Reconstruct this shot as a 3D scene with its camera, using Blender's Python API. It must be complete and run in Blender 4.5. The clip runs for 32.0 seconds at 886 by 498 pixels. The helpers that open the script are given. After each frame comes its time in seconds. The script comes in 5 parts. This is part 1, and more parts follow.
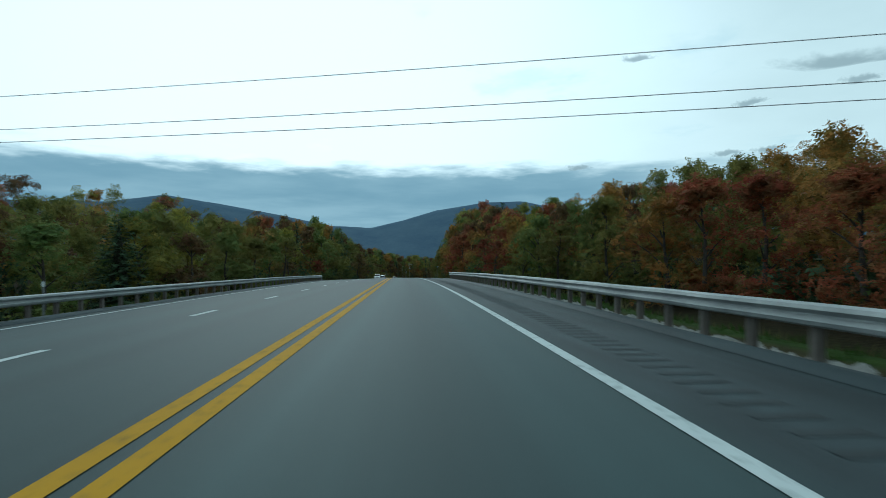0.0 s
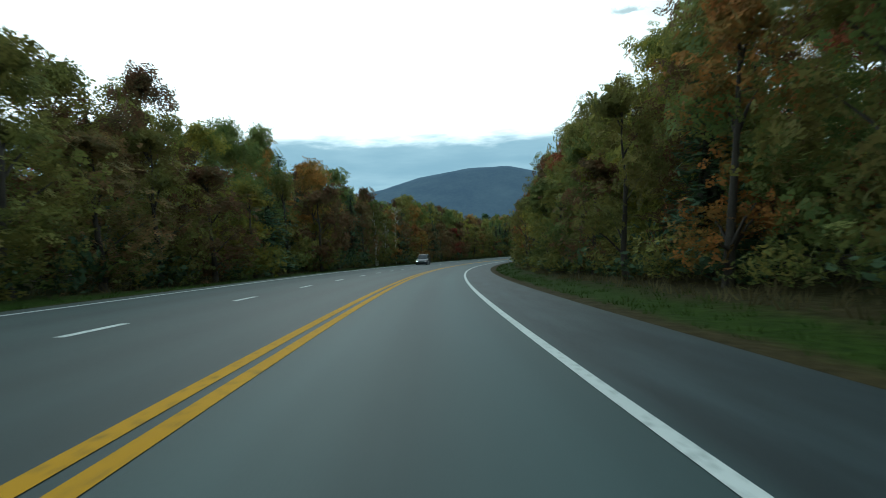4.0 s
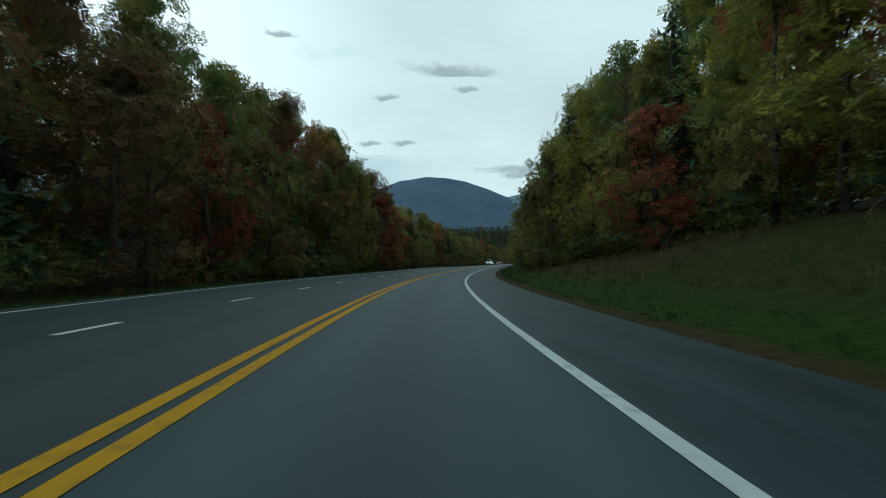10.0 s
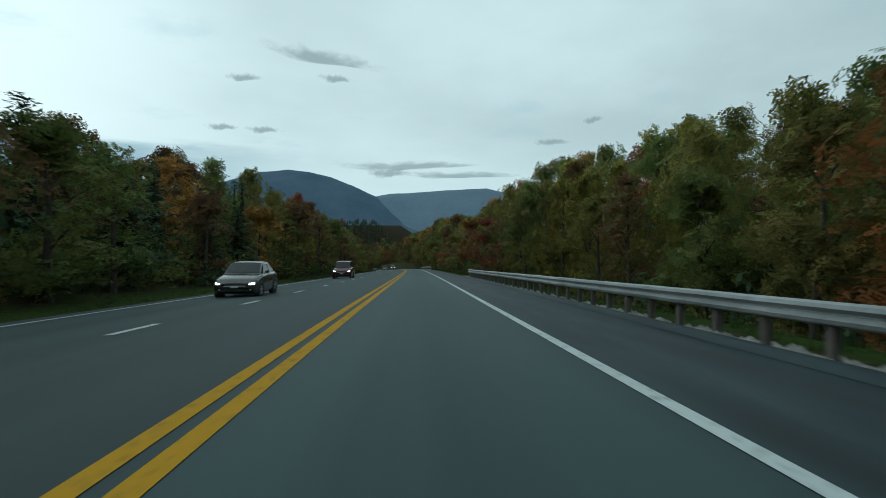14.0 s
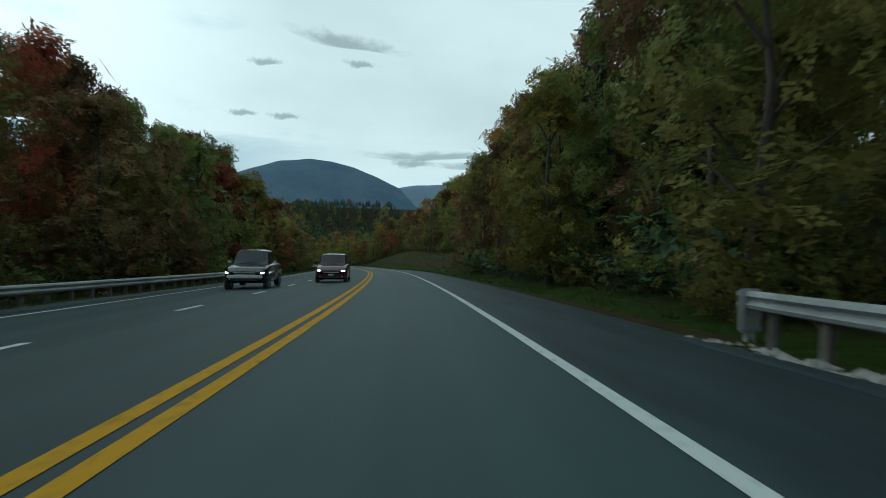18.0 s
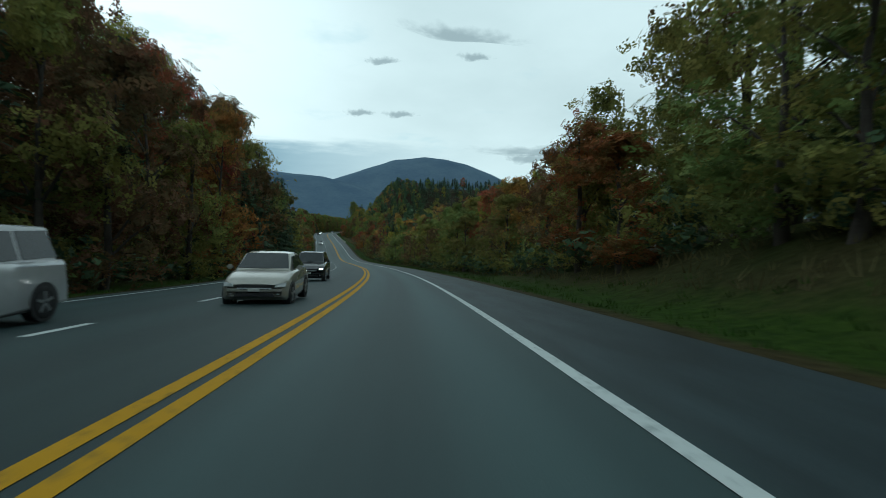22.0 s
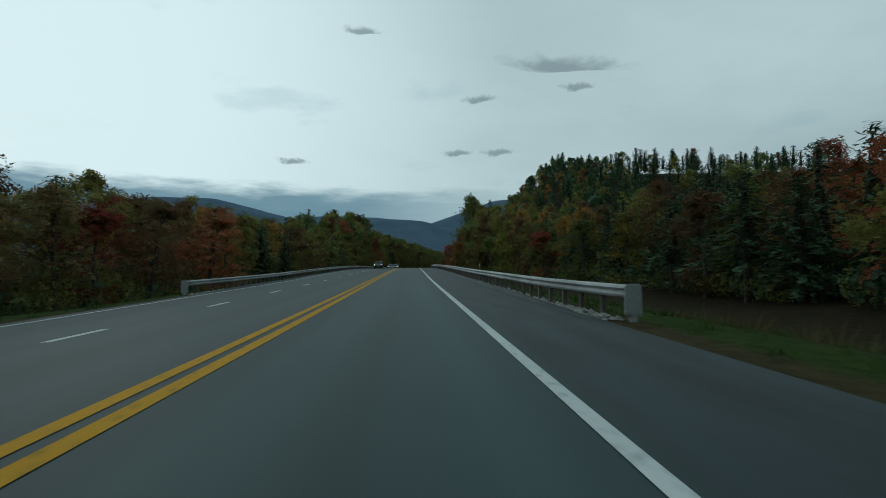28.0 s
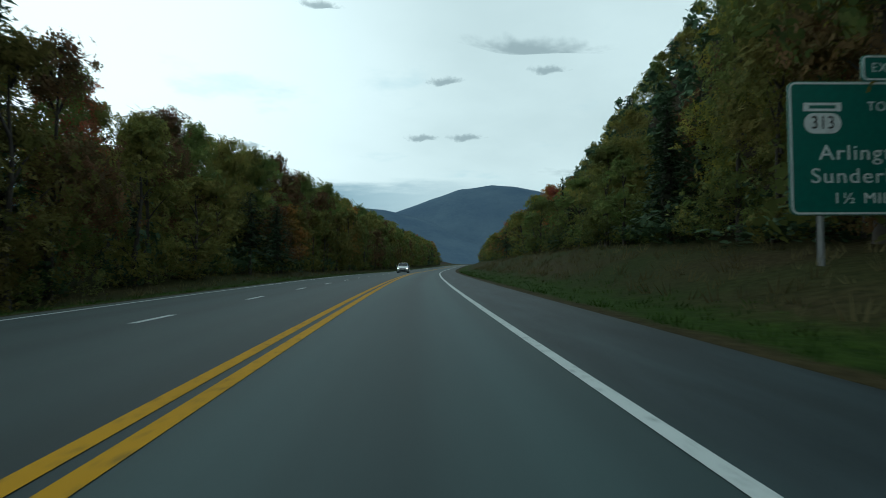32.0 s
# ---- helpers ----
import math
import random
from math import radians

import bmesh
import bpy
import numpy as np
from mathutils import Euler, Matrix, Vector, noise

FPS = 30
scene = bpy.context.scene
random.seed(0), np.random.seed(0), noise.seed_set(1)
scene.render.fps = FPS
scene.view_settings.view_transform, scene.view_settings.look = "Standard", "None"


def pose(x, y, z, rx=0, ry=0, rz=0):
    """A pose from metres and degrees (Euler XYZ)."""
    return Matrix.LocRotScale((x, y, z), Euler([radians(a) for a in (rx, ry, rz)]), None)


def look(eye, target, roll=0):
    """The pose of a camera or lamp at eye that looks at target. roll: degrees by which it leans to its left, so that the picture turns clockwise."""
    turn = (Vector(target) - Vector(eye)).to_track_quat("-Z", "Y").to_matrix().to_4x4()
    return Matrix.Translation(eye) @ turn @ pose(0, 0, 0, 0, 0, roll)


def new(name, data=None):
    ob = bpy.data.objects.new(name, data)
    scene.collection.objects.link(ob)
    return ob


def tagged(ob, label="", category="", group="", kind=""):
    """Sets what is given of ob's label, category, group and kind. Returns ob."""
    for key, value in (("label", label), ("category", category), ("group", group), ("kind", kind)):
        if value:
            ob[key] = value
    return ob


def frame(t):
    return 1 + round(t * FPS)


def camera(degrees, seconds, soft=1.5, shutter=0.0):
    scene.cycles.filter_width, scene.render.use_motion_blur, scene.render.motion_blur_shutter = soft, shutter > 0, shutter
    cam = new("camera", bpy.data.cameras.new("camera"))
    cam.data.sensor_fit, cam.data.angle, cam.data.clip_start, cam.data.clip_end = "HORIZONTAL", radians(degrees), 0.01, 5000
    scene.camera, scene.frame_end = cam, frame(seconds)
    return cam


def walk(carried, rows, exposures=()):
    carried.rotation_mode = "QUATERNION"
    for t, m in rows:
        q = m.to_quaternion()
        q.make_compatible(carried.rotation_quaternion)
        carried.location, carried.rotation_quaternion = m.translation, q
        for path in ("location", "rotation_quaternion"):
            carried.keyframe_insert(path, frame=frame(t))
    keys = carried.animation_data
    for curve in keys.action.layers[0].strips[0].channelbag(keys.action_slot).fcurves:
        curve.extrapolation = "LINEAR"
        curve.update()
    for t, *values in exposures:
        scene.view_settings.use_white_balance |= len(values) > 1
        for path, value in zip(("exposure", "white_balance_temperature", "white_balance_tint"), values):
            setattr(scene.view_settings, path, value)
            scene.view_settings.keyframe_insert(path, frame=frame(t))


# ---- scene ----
# ---- light and exposure ----
SUN_AZ, SUN_EL = -50.0, 16.0      # bearing (clockwise from +y) and height of the veiled evening sun
SUN_DIR = (math.sin(math.radians(SUN_AZ)) * math.cos(math.radians(SUN_EL)), math.cos(math.radians(SUN_AZ)) * math.cos(math.radians(SUN_EL)), math.sin(math.radians(SUN_EL)))
SKY_STRENGTH = 0.85
EXPOSURES = [(a, b, 5350 if a < 1.5 else 5420 if 22.5 < a < 26 else 5700, -8 if a < 1.5 else -5) for a, b in [(0.0, 0.3), (1.0, 0.42), (2.0, 0.92), (3.0, 0.75), (3.5, 0.75), (5.5, 0.9), (8.5, 0.92), (9.0, 0.42), (10.0, 0.35), (13.0, 0.25), (17.0, 0.32), (22.0, 0.38), (23.0, 0.5),
                                           (24.0, 0.88), (25.5, 0.92), (27.5, -0.2), (28.5, -0.2), (29.5, -0.15), (31.0, 0.24), (32.0, 0.3)]]
DASH_STEP, DASH_START = 6.29, 7.38

# ---- the road's line: heading and grade in degrees at every second of travel, SPEED metres apart ----
SPEED = 38.8
LENS = 83.0
EYE = 1.055           # height of the camera over the road
AIM = 3.57            # degrees by which the camera looks to the right of the way it goes
DIP = 1.62            # degrees by which it looks up from the road
# seconds, yaw, pitch, roll, metres to the right of the lane's middle, metres ahead of an even pace
AIMS = [
    (0.0, 32.60, -0.06, 0.0, -0.15, 0.00), (1.0, 33.89, -0.91, 0.2, 0.19, 0.25), (2.0, 34.08, -1.87, 0.6, 0.20, 0.40), (3.0, 33.06, -2.46, 1.2, -0.10, 0.60),
    (3.5, 32.42, -3.29, 1.5, -0.03, 0.55), (5.5, 21.76, -3.10, 1.9, 0.28, 0.35), (6.0, 19.12, -2.97, 1.9, 0.36, 0.30), (6.5, 16.76, -2.78, 2.0, 0.28, -0.10),
    (7.0, 13.42, -2.58, 1.6, 0.19, -0.50), (7.5, 8.91, -2.36, 1.6, 0.25, -0.42), (8.0, 5.98, -2.13, 1.6, 0.31, -0.35), (8.5, 3.47, -2.07, 1.6, 0.21, -0.17),
    (9.0, 0.11, -2.00, 1.7, 0.12, 0.00), (9.5, -3.71, -1.71, 2.0, 0.13, 0.15), (10.0, -6.87, -1.42, 2.2, 0.15, 0.30), (10.5, -10.79, -1.52, 2.4, 0.14, 0.50),
    (11.0, -14.33, -1.62, 2.2, 0.12, 0.70), (11.5, -17.58, -1.29, 1.9, 0.12, 0.82), (12.0, -20.27, -0.97, 1.6, 0.12, 0.95), (12.5, -20.78, -1.23, 1.0, 0.05, 1.02),
    (13.0, -21.14, -1.49, 0.5, -0.02, 1.10), (13.5, -20.74, -1.52, 0.2, -0.15, 1.25), (14.0, -22.02, -1.55, 0.1, -0.28, 1.40), (14.5, -22.63, -1.75, 0.0, -0.21, 1.13),
    (16.5, -21.67, -1.81, -0.6, 0.09, 0.07), (17.0, -20.65, -1.94, -0.8, 0.17, -0.20), (17.5, -20.02, -2.04, -1.0, 0.09, -0.20), (18.0, -19.41, -2.13, -1.2, 0.02, -0.20),
    (18.5, -17.30, -2.13, -1.4, -0.05, -0.28), (19.0, -15.62, -2.13, -1.5, -0.12, -0.35), (19.5, -13.52, -2.42, -1.5, -0.15, -0.22), (20.0, -11.94, -2.71, -1.5, -0.17, -0.10),
    (20.5, -10.40, -2.39, -1.5, -0.25, 0.02), (21.0, -9.13, -2.07, -1.5, -0.33, 0.15), (21.5, -7.72, -2.23, -1.5, -0.13, 0.22), (22.0, -6.62, -2.39, -1.3, 0.06, 0.30),
    (22.5, -4.56, -2.26, -1.2, 0.16, 0.10), (23.0, -1.81, -2.13, -1.0, 0.27, -0.10), (23.5, -0.34, -2.04, -0.8, 0.19, -0.15), (24.0, 2.23, -1.94, -0.6, 0.10, -0.20),
    (24.5, 3.63, -1.62, -0.4, 0.01, -0.15), (25.0, 4.64, -1.29, -0.2, -0.08, -0.10), (25.5, 3.49, -0.65, 0.0, -0.00, -0.18), (26.0, 3.56, 1.42, 0.0, 0.08, -0.26), (26.5, 3.64, 2.92, 0.0, 0.16, -0.35), (27.0, 3.72, 3.32, 0.0, 0.24, -0.44), (27.5, 3.80, 2.65, 0.0, 0.32, -0.52),
    (28.0, 4.44, 2.65, 0.0, 0.40, -0.60), (28.5, 4.81, 2.84, 0.0, 0.24, -0.75), (29.0, 4.20, 3.04, 0.0, 0.08, -0.90), (29.5, 4.40, 2.78, 0.0, 0.09, -0.93),
    (30.0, 3.92, 2.52, 0.0, 0.09, -0.95), (30.5, 3.37, 2.10, 0.1, 0.14, -0.77), (31.0, 2.93, 1.68, 0.1, 0.19, -0.60), (31.5, 1.29, 1.65, 0.2, 0.11, -0.35),
    (32.0, 0.24, 1.62, 0.3, 0.04, -0.10)]


def smooth(values, width):
    pad = np.pad(values, width, mode="edge")
    kernel = np.hanning(2 * width + 1)
    return np.convolve(pad, kernel / kernel.sum(), mode="valid")


S0, S1 = -160, 2000
S_ALL = np.arange(S0, S1 + 1, 1.0)
AIM_T = [a[0] for a in AIMS]
turn_t = AIM_T + [34.0, 36.0, 60.0]
HEAD = smooth(np.interp(S_ALL / SPEED, turn_t, [a[1] + AIM for a in AIMS] + [-0.5, -3.0, -6.0]), 16)
GRADE = smooth(np.interp(S_ALL / SPEED, turn_t, [a[2] - DIP for a in AIMS] + [-0.5, 0.0, 0.0]), 12)
BANK = smooth(np.interp(S_ALL / SPEED, turn_t, [a[3] for a in AIMS] + [0.3, 0.0, 0.0]), 20)
LINE = np.zeros((len(S_ALL), 3))
for k in range(1, len(S_ALL)):
    h, g = radians(HEAD[k]), radians(GRADE[k])
    LINE[k] = LINE[k - 1] + (-math.sin(h) * math.cos(g), math.cos(h) * math.cos(g), math.sin(g))
LINE -= LINE[-S0]


def along(s):
    """The middle of the right-hand lane at s metres: place, heading, grade and bank."""
    p = np.array([np.interp(s, S_ALL, LINE[:, i]) for i in range(3)])
    return p, float(np.interp(s, S_ALL, HEAD)), float(np.interp(s, S_ALL, GRADE)), float(np.interp(s, S_ALL, BANK))


def at_road(s, lat, up=0.0):
    """A world place: s metres along, lat metres to the right of the lane's middle, up metres over the road's plane."""
    p, h, g, b = along(s)
    h, b = radians(h), radians(b)
    return Vector((p[0] + lat * math.cos(h), p[1] + lat * math.sin(h), p[2] - lat * math.tan(b) - crown(lat, s) + up))


# fall of the two far lanes away from the centre line; level across where the road is banked
CROWN = [(-4, 0.038), (2.2, 0.045), (3.2, 0.012), (5, -0.004), (10, -0.004), (11, -0.01), (12, -0.003), (13, 0.027), (17, 0.027), (18, 0.015), (19, 0.0), (20, -0.01), (22, -0.01), (24.3, -0.006), (25, -0.014), (26, 0.0), (27.5, 0.05),
         (29, 0.06), (30, 0.03), (32, 0.02), (60, 0.02)]


def crown(lat, s):
    return max(0.0, -1.8 - lat) * float(np.interp(s / SPEED, [k[0] for k in CROWN], [k[1] for k in CROWN]))


cam = camera(LENS, 32.0, soft=0.9, shutter=0.08)
rows = []
for t, yaw, pitch, roll, lat, ahead in AIMS:
    e = at_road(SPEED * t + ahead, lat, EYE)
    rows.append((t, pose(e.x, e.y, e.z, 90 + pitch, roll, yaw)))
walk(cam, rows, exposures=EXPOSURES)

# ---- world and light ----
def nodes_of(block):
    block.use_nodes = True
    block.node_tree.nodes.clear()
    return block.node_tree.nodes, block.node_tree.links


def make_world():
    world = bpy.data.worlds.new("evening_sky")
    scene.world = world
    n, l = nodes_of(world)
    out, bg = n.new("ShaderNodeOutputWorld"), n.new("ShaderNodeBackground")
    coord = n.new("ShaderNodeTexCoord")
    sep = n.new("ShaderNodeSeparateXYZ")
    l.new(coord.outputs["Generated"], sep.inputs[0])

    def calc(op, a, b=None, c=None, clamp=False):
        m = n.new("ShaderNodeMath")
        m.operation, m.use_clamp = op, clamp
        for k, v in enumerate((a, b, c)):
            if v is None:
                continue
            if isinstance(v, (int, float)):
                m.inputs[k].default_value = v
            else:
                l.new(v, m.inputs[k])
        return m.outputs[0]

    def mixed(fac, a, b):
        m = n.new("ShaderNodeMix")
        m.data_type = "RGBA"
        for k, v in ((0, fac), (6, a), (7, b)):
            if isinstance(v, (int, float)):
                m.inputs[k].default_value = v
            elif isinstance(v, tuple):
                m.inputs[k].default_value = (*v, 1)
            else:
                l.new(v, m.inputs[k])
        return m.outputs[2]

    def span(v, lo, hi):
        m = n.new("ShaderNodeMapRange")
        m.interpolation_type = "SMOOTHSTEP"
        m.inputs[1].default_value, m.inputs[2].default_value = lo, hi
        l.new(v, m.inputs[0])
        return m.outputs[0]

    def cloud_noise(scale, detail, flat, shift, rough=0.55):
        # a level sheet of cloud seen from below
        down = calc("ADD", calc("ABSOLUTE", sep.outputs[2]), flat)
        comb = n.new("ShaderNodeCombineXYZ")
        l.new(calc("DIVIDE", sep.outputs[0], down), comb.inputs[0])
        l.new(calc("DIVIDE", sep.outputs[1], down), comb.inputs[1])
        comb.inputs[2].default_value = shift
        t = n.new("ShaderNodeTexNoise")
        t.inputs["Scale"].default_value, t.inputs["Detail"].default_value, t.inputs["Roughness"].default_value = scale, detail, rough
        l.new(comb.outputs[0], t.inputs["Vector"])
        return t.outputs["Fac"]

    sky = n.new("ShaderNodeTexSky")
    sky.sky_type, sky.sun_disc = "NISHITA", False
    sky.sun_elevation, sky.sun_rotation = radians(SUN_EL), radians(SUN_AZ)
    clear = n.new("ShaderNodeVectorMath")
    clear.operation = "SCALE"
    clear.inputs[3].default_value = 0.10
    l.new(sky.outputs[0], clear.inputs[0])
    blue = mixed(0.75, clear.outputs[0], (0.42, 0.62, 0.68))

    # how near to the veiled sun
    dot = n.new("ShaderNodeVectorMath")
    dot.operation = "DOT_PRODUCT"
    l.new(coord.outputs["Generated"], dot.inputs[0])
    dot.inputs[1].default_value = SUN_DIR
    near = span(dot.outputs["Value"], 0.62, 1.02)
    wide = span(dot.outputs["Value"], -0.6, 0.9)

    veil = mixed(span(cloud_noise(0.9, 6, 0.22, 1.7), 0.3, 0.75), (0.44, 0.50, 0.51), (0.66, 0.72, 0.72))
    veil = mixed(calc("MULTIPLY", wide, 0.5), veil, (0.80, 0.86, 0.85))
    veil = mixed(near, veil, (1.08, 1.12, 1.11))
    holes = span(cloud_noise(1.6, 5, 0.10, 5.0), 0.58, 0.72)
    body = mixed(calc("MULTIPLY", holes, 0.3), veil, blue)
    # the grey bank low over the hills, with a ragged bright upper edge
    edge = calc("ADD", sep.outputs[2], calc("MULTIPLY", calc("SUBTRACT", cloud_noise(2.4, 6, 0.05, 2.0), 0.5), 0.05))
    side = span(dot.outputs["Value"], 0.45, 0.85)
    low = calc("MULTIPLY", calc("SUBTRACT", 1.0, span(edge, 0.135, 0.17)), side)
    streak = span(cloud_noise(0.7, 5, 0.06, 8.0, 0.5), 0.3, 0.75)
    bank_colour = mixed(streak, (0.22, 0.33, 0.40), (0.33, 0.44, 0.50))
    body = mixed(low, body, bank_colour)
    # a paler rim of light under the veil elsewhere
    haze = calc("MULTIPLY", calc("SUBTRACT", 1.0, span(sep.outputs[2], 0.08, 0.2)), calc("SUBTRACT", 1.0, side))
    body = mixed(calc("MULTIPLY", haze, 0.45), body, (0.80, 0.87, 0.86))
    l.new(body, bg.inputs[0])
    bg.inputs[1].default_value = SKY_STRENGTH
    l.new(bg.outputs[0], out.inputs[0])


make_world()
sun_data = bpy.data.lights.new("sun", "SUN")
sun_data.energy, sun_data.angle, sun_data.color = 0.3, radians(30), (1.0, 0.93, 0.84)
sun_lamp = new("sun", sun_data)
sun_lamp.matrix_world = look(Vector(SUN_DIR) * 50, (0, 0, 0))


# ---- materials ----
def material(name, rough=0.8, metal=0.0):
    m = bpy.data.materials.new(name)
    n, l = nodes_of(m)
    out, b = n.new("ShaderNodeOutputMaterial"), n.new("ShaderNodeBsdfPrincipled")
    b.inputs["Roughness"].default_value, b.inputs["Metallic"].default_value = rough, metal
    l.new(b.outputs[0], out.inputs[0])
    return m, n, l, b


def noise_tex(n, l, scale, detail=4, space="Object", stretch=None, rough=0.55):
    c = n.new("ShaderNodeTexCoord")
    v = c.outputs[space]
    if stretch:
        mp = n.new("ShaderNodeMapping")
        mp.inputs["Scale"].default_value = stretch
        l.new(v, mp.inputs[0])
        v = mp.outputs[0]
    t = n.new("ShaderNodeTexNoise")
    t.inputs["Scale"].default_value, t.inputs["Detail"].default_value, t.inputs["Roughness"].default_value = scale, detail, rough
    l.new(v, t.inputs["Vector"])
    return t.outputs["Fac"]


def ramp(n, l, fac, *stops):
    r = n.new("ShaderNodeValToRGB")
    el = r.color_ramp.elements
    while len(el) < len(stops):
        el.new(0.5)
    for e, (p, c) in zip(el, stops):
        e.position, e.color = p, (*c, 1) if len(c) == 3 else c
    l.new(fac, r.inputs[0])
    return r.outputs[0]


def mix(n, l, fac, a, b, kind="MIX"):
    m = n.new("ShaderNodeMix")
    m.data_type, m.blend_type = "RGBA", kind
    for k, v in ((0, fac), (6, a), (7, b)):
        if isinstance(v, (int, float)):
            m.inputs[k].default_value = v
        elif isinstance(v, tuple):
            m.inputs[k].default_value = (*v, 1)
        else:
            l.new(v, m.inputs[k])
    return m.outputs[2]


def bump(n, l, b, height, strength=0.3, distance=0.02):
    k = n.new("ShaderNodeBump")
    k.inputs["Strength"].default_value, k.inputs["Distance"].default_value = strength, distance
    l.new(height, k.inputs["Height"])
    l.new(k.outputs[0], b.inputs["Normal"])


def two_scale(name, dark, light, rough=0.85, fine=30, coarse=0.8, metal=0.0, relief=0.3):
    m, n, l, b = material(name, rough, metal)
    c = ramp(n, l, noise_tex(n, l, coarse, 5), (0.3, dark), (0.7, light))
    g = noise_tex(n, l, fine, 4)
    c = mix(n, l, 0.35, c, ramp(n, l, g, (0.3, (0.35, 0.35, 0.35)), (0.75, (1, 1, 1))), "MULTIPLY")
    l.new(c, b.inputs["Base Color"])
    bump(n, l, b, g, relief)
    return m


def asphalt_material():
    m, n, l, b = material("asphalt", 0.62)
    b.inputs["Specular IOR Level"].default_value = 0.3
    # UV: x across the road, y along it, in metres
    u = n.new("ShaderNodeTexCoord").outputs["UV"]

    def tex(scale, stretch, detail=4):
        mp = n.new("ShaderNodeMapping")
        mp.inputs["Scale"].default_value = stretch
        l.new(u, mp.inputs[0])
        t = n.new("ShaderNodeTexNoise")
        t.inputs["Scale"].default_value, t.inputs["Detail"].default_value = scale, detail
        l.new(mp.outputs[0], t.inputs["Vector"])
        return t.outputs["Fac"]
    tracks = tex(1.1, (1.0, 0.006, 1), 3)
    patch = tex(0.35, (1.0, 0.12, 1), 4)
    grain = tex(60, (1, 1, 1), 3)
    c = ramp(n, l, tracks, (0.3, (0.021, 0.040, 0.042)), (0.7, (0.050, 0.088, 0.090)))
    c = mix(n, l, 0.5, c, ramp(n, l, patch, (0.3, (0.024, 0.045, 0.047)), (0.7, (0.045, 0.078, 0.080))))
    c = mix(n, l, 0.5, c, ramp(n, l, grain, (0.3, (0.45, 0.45, 0.45)), (0.7, (1, 1, 1))), "MULTIPLY")
    # darker oil line along the middle of a lane, shoulder of older, darker asphalt
    sx = n.new("ShaderNodeSeparateXYZ")
    l.new(u, sx.inputs[0])
    sh = n.new("ShaderNodeMapRange")
    sh.inputs[1].default_value, sh.inputs[2].default_value = 1.6, 1.9
    l.new(sx.outputs[0], sh.inputs[0])
    old = ramp(n, l, tex(2.2, (1.0, 0.18, 1), 5), (0.35, (0.015, 0.026, 0.030)), (0.75, (0.037, 0.059, 0.066)))
    c = mix(n, l, sh.outputs[0], c, old)
    # worn wheel paths and darker oil lines, plus lens corner falloff painted as tone
    band = n.new("ShaderNodeMapRange")
    band.inputs[1].default_value, band.inputs[2].default_value = -9.3, 3.95
    wob = n.new("ShaderNodeMath")
    wob.operation = "MULTIPLY_ADD"
    l.new(tex(0.5, (1.0, 0.05, 1), 3), wob.inputs[0])
    wob.inputs[1].default_value = 0.5
    l.new(sx.outputs[0], wob.inputs[2])
    l.new(wob.outputs[0], band.inputs[0])
    # far lanes and shoulder darkened, standing in for the lens's corner falloff
    lanes = [(-9.3, 0.52), (-8.5, 0.58), (-7.6, 0.82), (-6.8, 0.64), (-6.0, 0.82), (-5.1, 0.62), (-4.3, 0.80), (-3.4, 0.60), (-2.6, 0.74), (-1.7, 0.60), (-0.75, 1.14), (0.25, 0.82), (1.1, 1.18), (1.7, 0.94),
             (2.2, 0.70), (2.7, 0.86), (3.3, 0.60), (3.95, 0.70)]
    tone = ramp(n, l, band.outputs[0], *[((a + 9.3) / 13.25, (v, v, v)) for a, v in lanes])
    c = mix(n, l, 1.0, c, tone, "MULTIPLY")
    l.new(c, b.inputs["Base Color"])
    rough = ramp(n, l, grain, (0.0, (0.56, 0.56, 0.56)), (1.0, (0.78, 0.78, 0.78)))
    l.new(rough, b.inputs["Roughness"])
    bump(n, l, b, grain, 0.4, 0.006)
    return m


def paint_material(name, colour, worn):
    m, n, l, b = material(name, 0.85)
    b.inputs["Specular IOR Level"].default_value = 0.15
    g = noise_tex(n, l, 9, 6)
    c = ramp(n, l, g, (0.30, worn), (0.46, colour))
    c = mix(n, l, 0.3, c, ramp(n, l, noise_tex(n, l, 0.6, 3), (0.3, (0.6, 0.6, 0.6)), (0.7, (1, 1, 1))), "MULTIPLY")
    l.new(c, b.inputs["Base Color"])
    return m


def cut_out(n, l, shader, scale, share):
    """Breaks a spray into single leaves: rounded cells with air between them."""
    vo = n.new("ShaderNodeTexVoronoi")
    vo.inputs["Scale"].default_value = scale
    l.new(n.new("ShaderNodeTexCoord").outputs["Object"], vo.inputs["Vector"])
    lt = n.new("ShaderNodeMath")
    lt.operation = "LESS_THAN"
    l.new(vo.outputs["Distance"], lt.inputs[0])
    lt.inputs[1].default_value = share
    tr, ms = n.new("ShaderNodeBsdfTransparent"), n.new("ShaderNodeMixShader")
    l.new(lt.outputs[0], ms.inputs[0])
    l.new(tr.outputs[0], ms.inputs[1])
    l.new(shader, ms.inputs[2])
    out = [x for x in n if x.bl_idname == "ShaderNodeOutputMaterial"][0]
    l.new(ms.outputs[0], out.inputs[0])
    return vo.outputs["Color"]


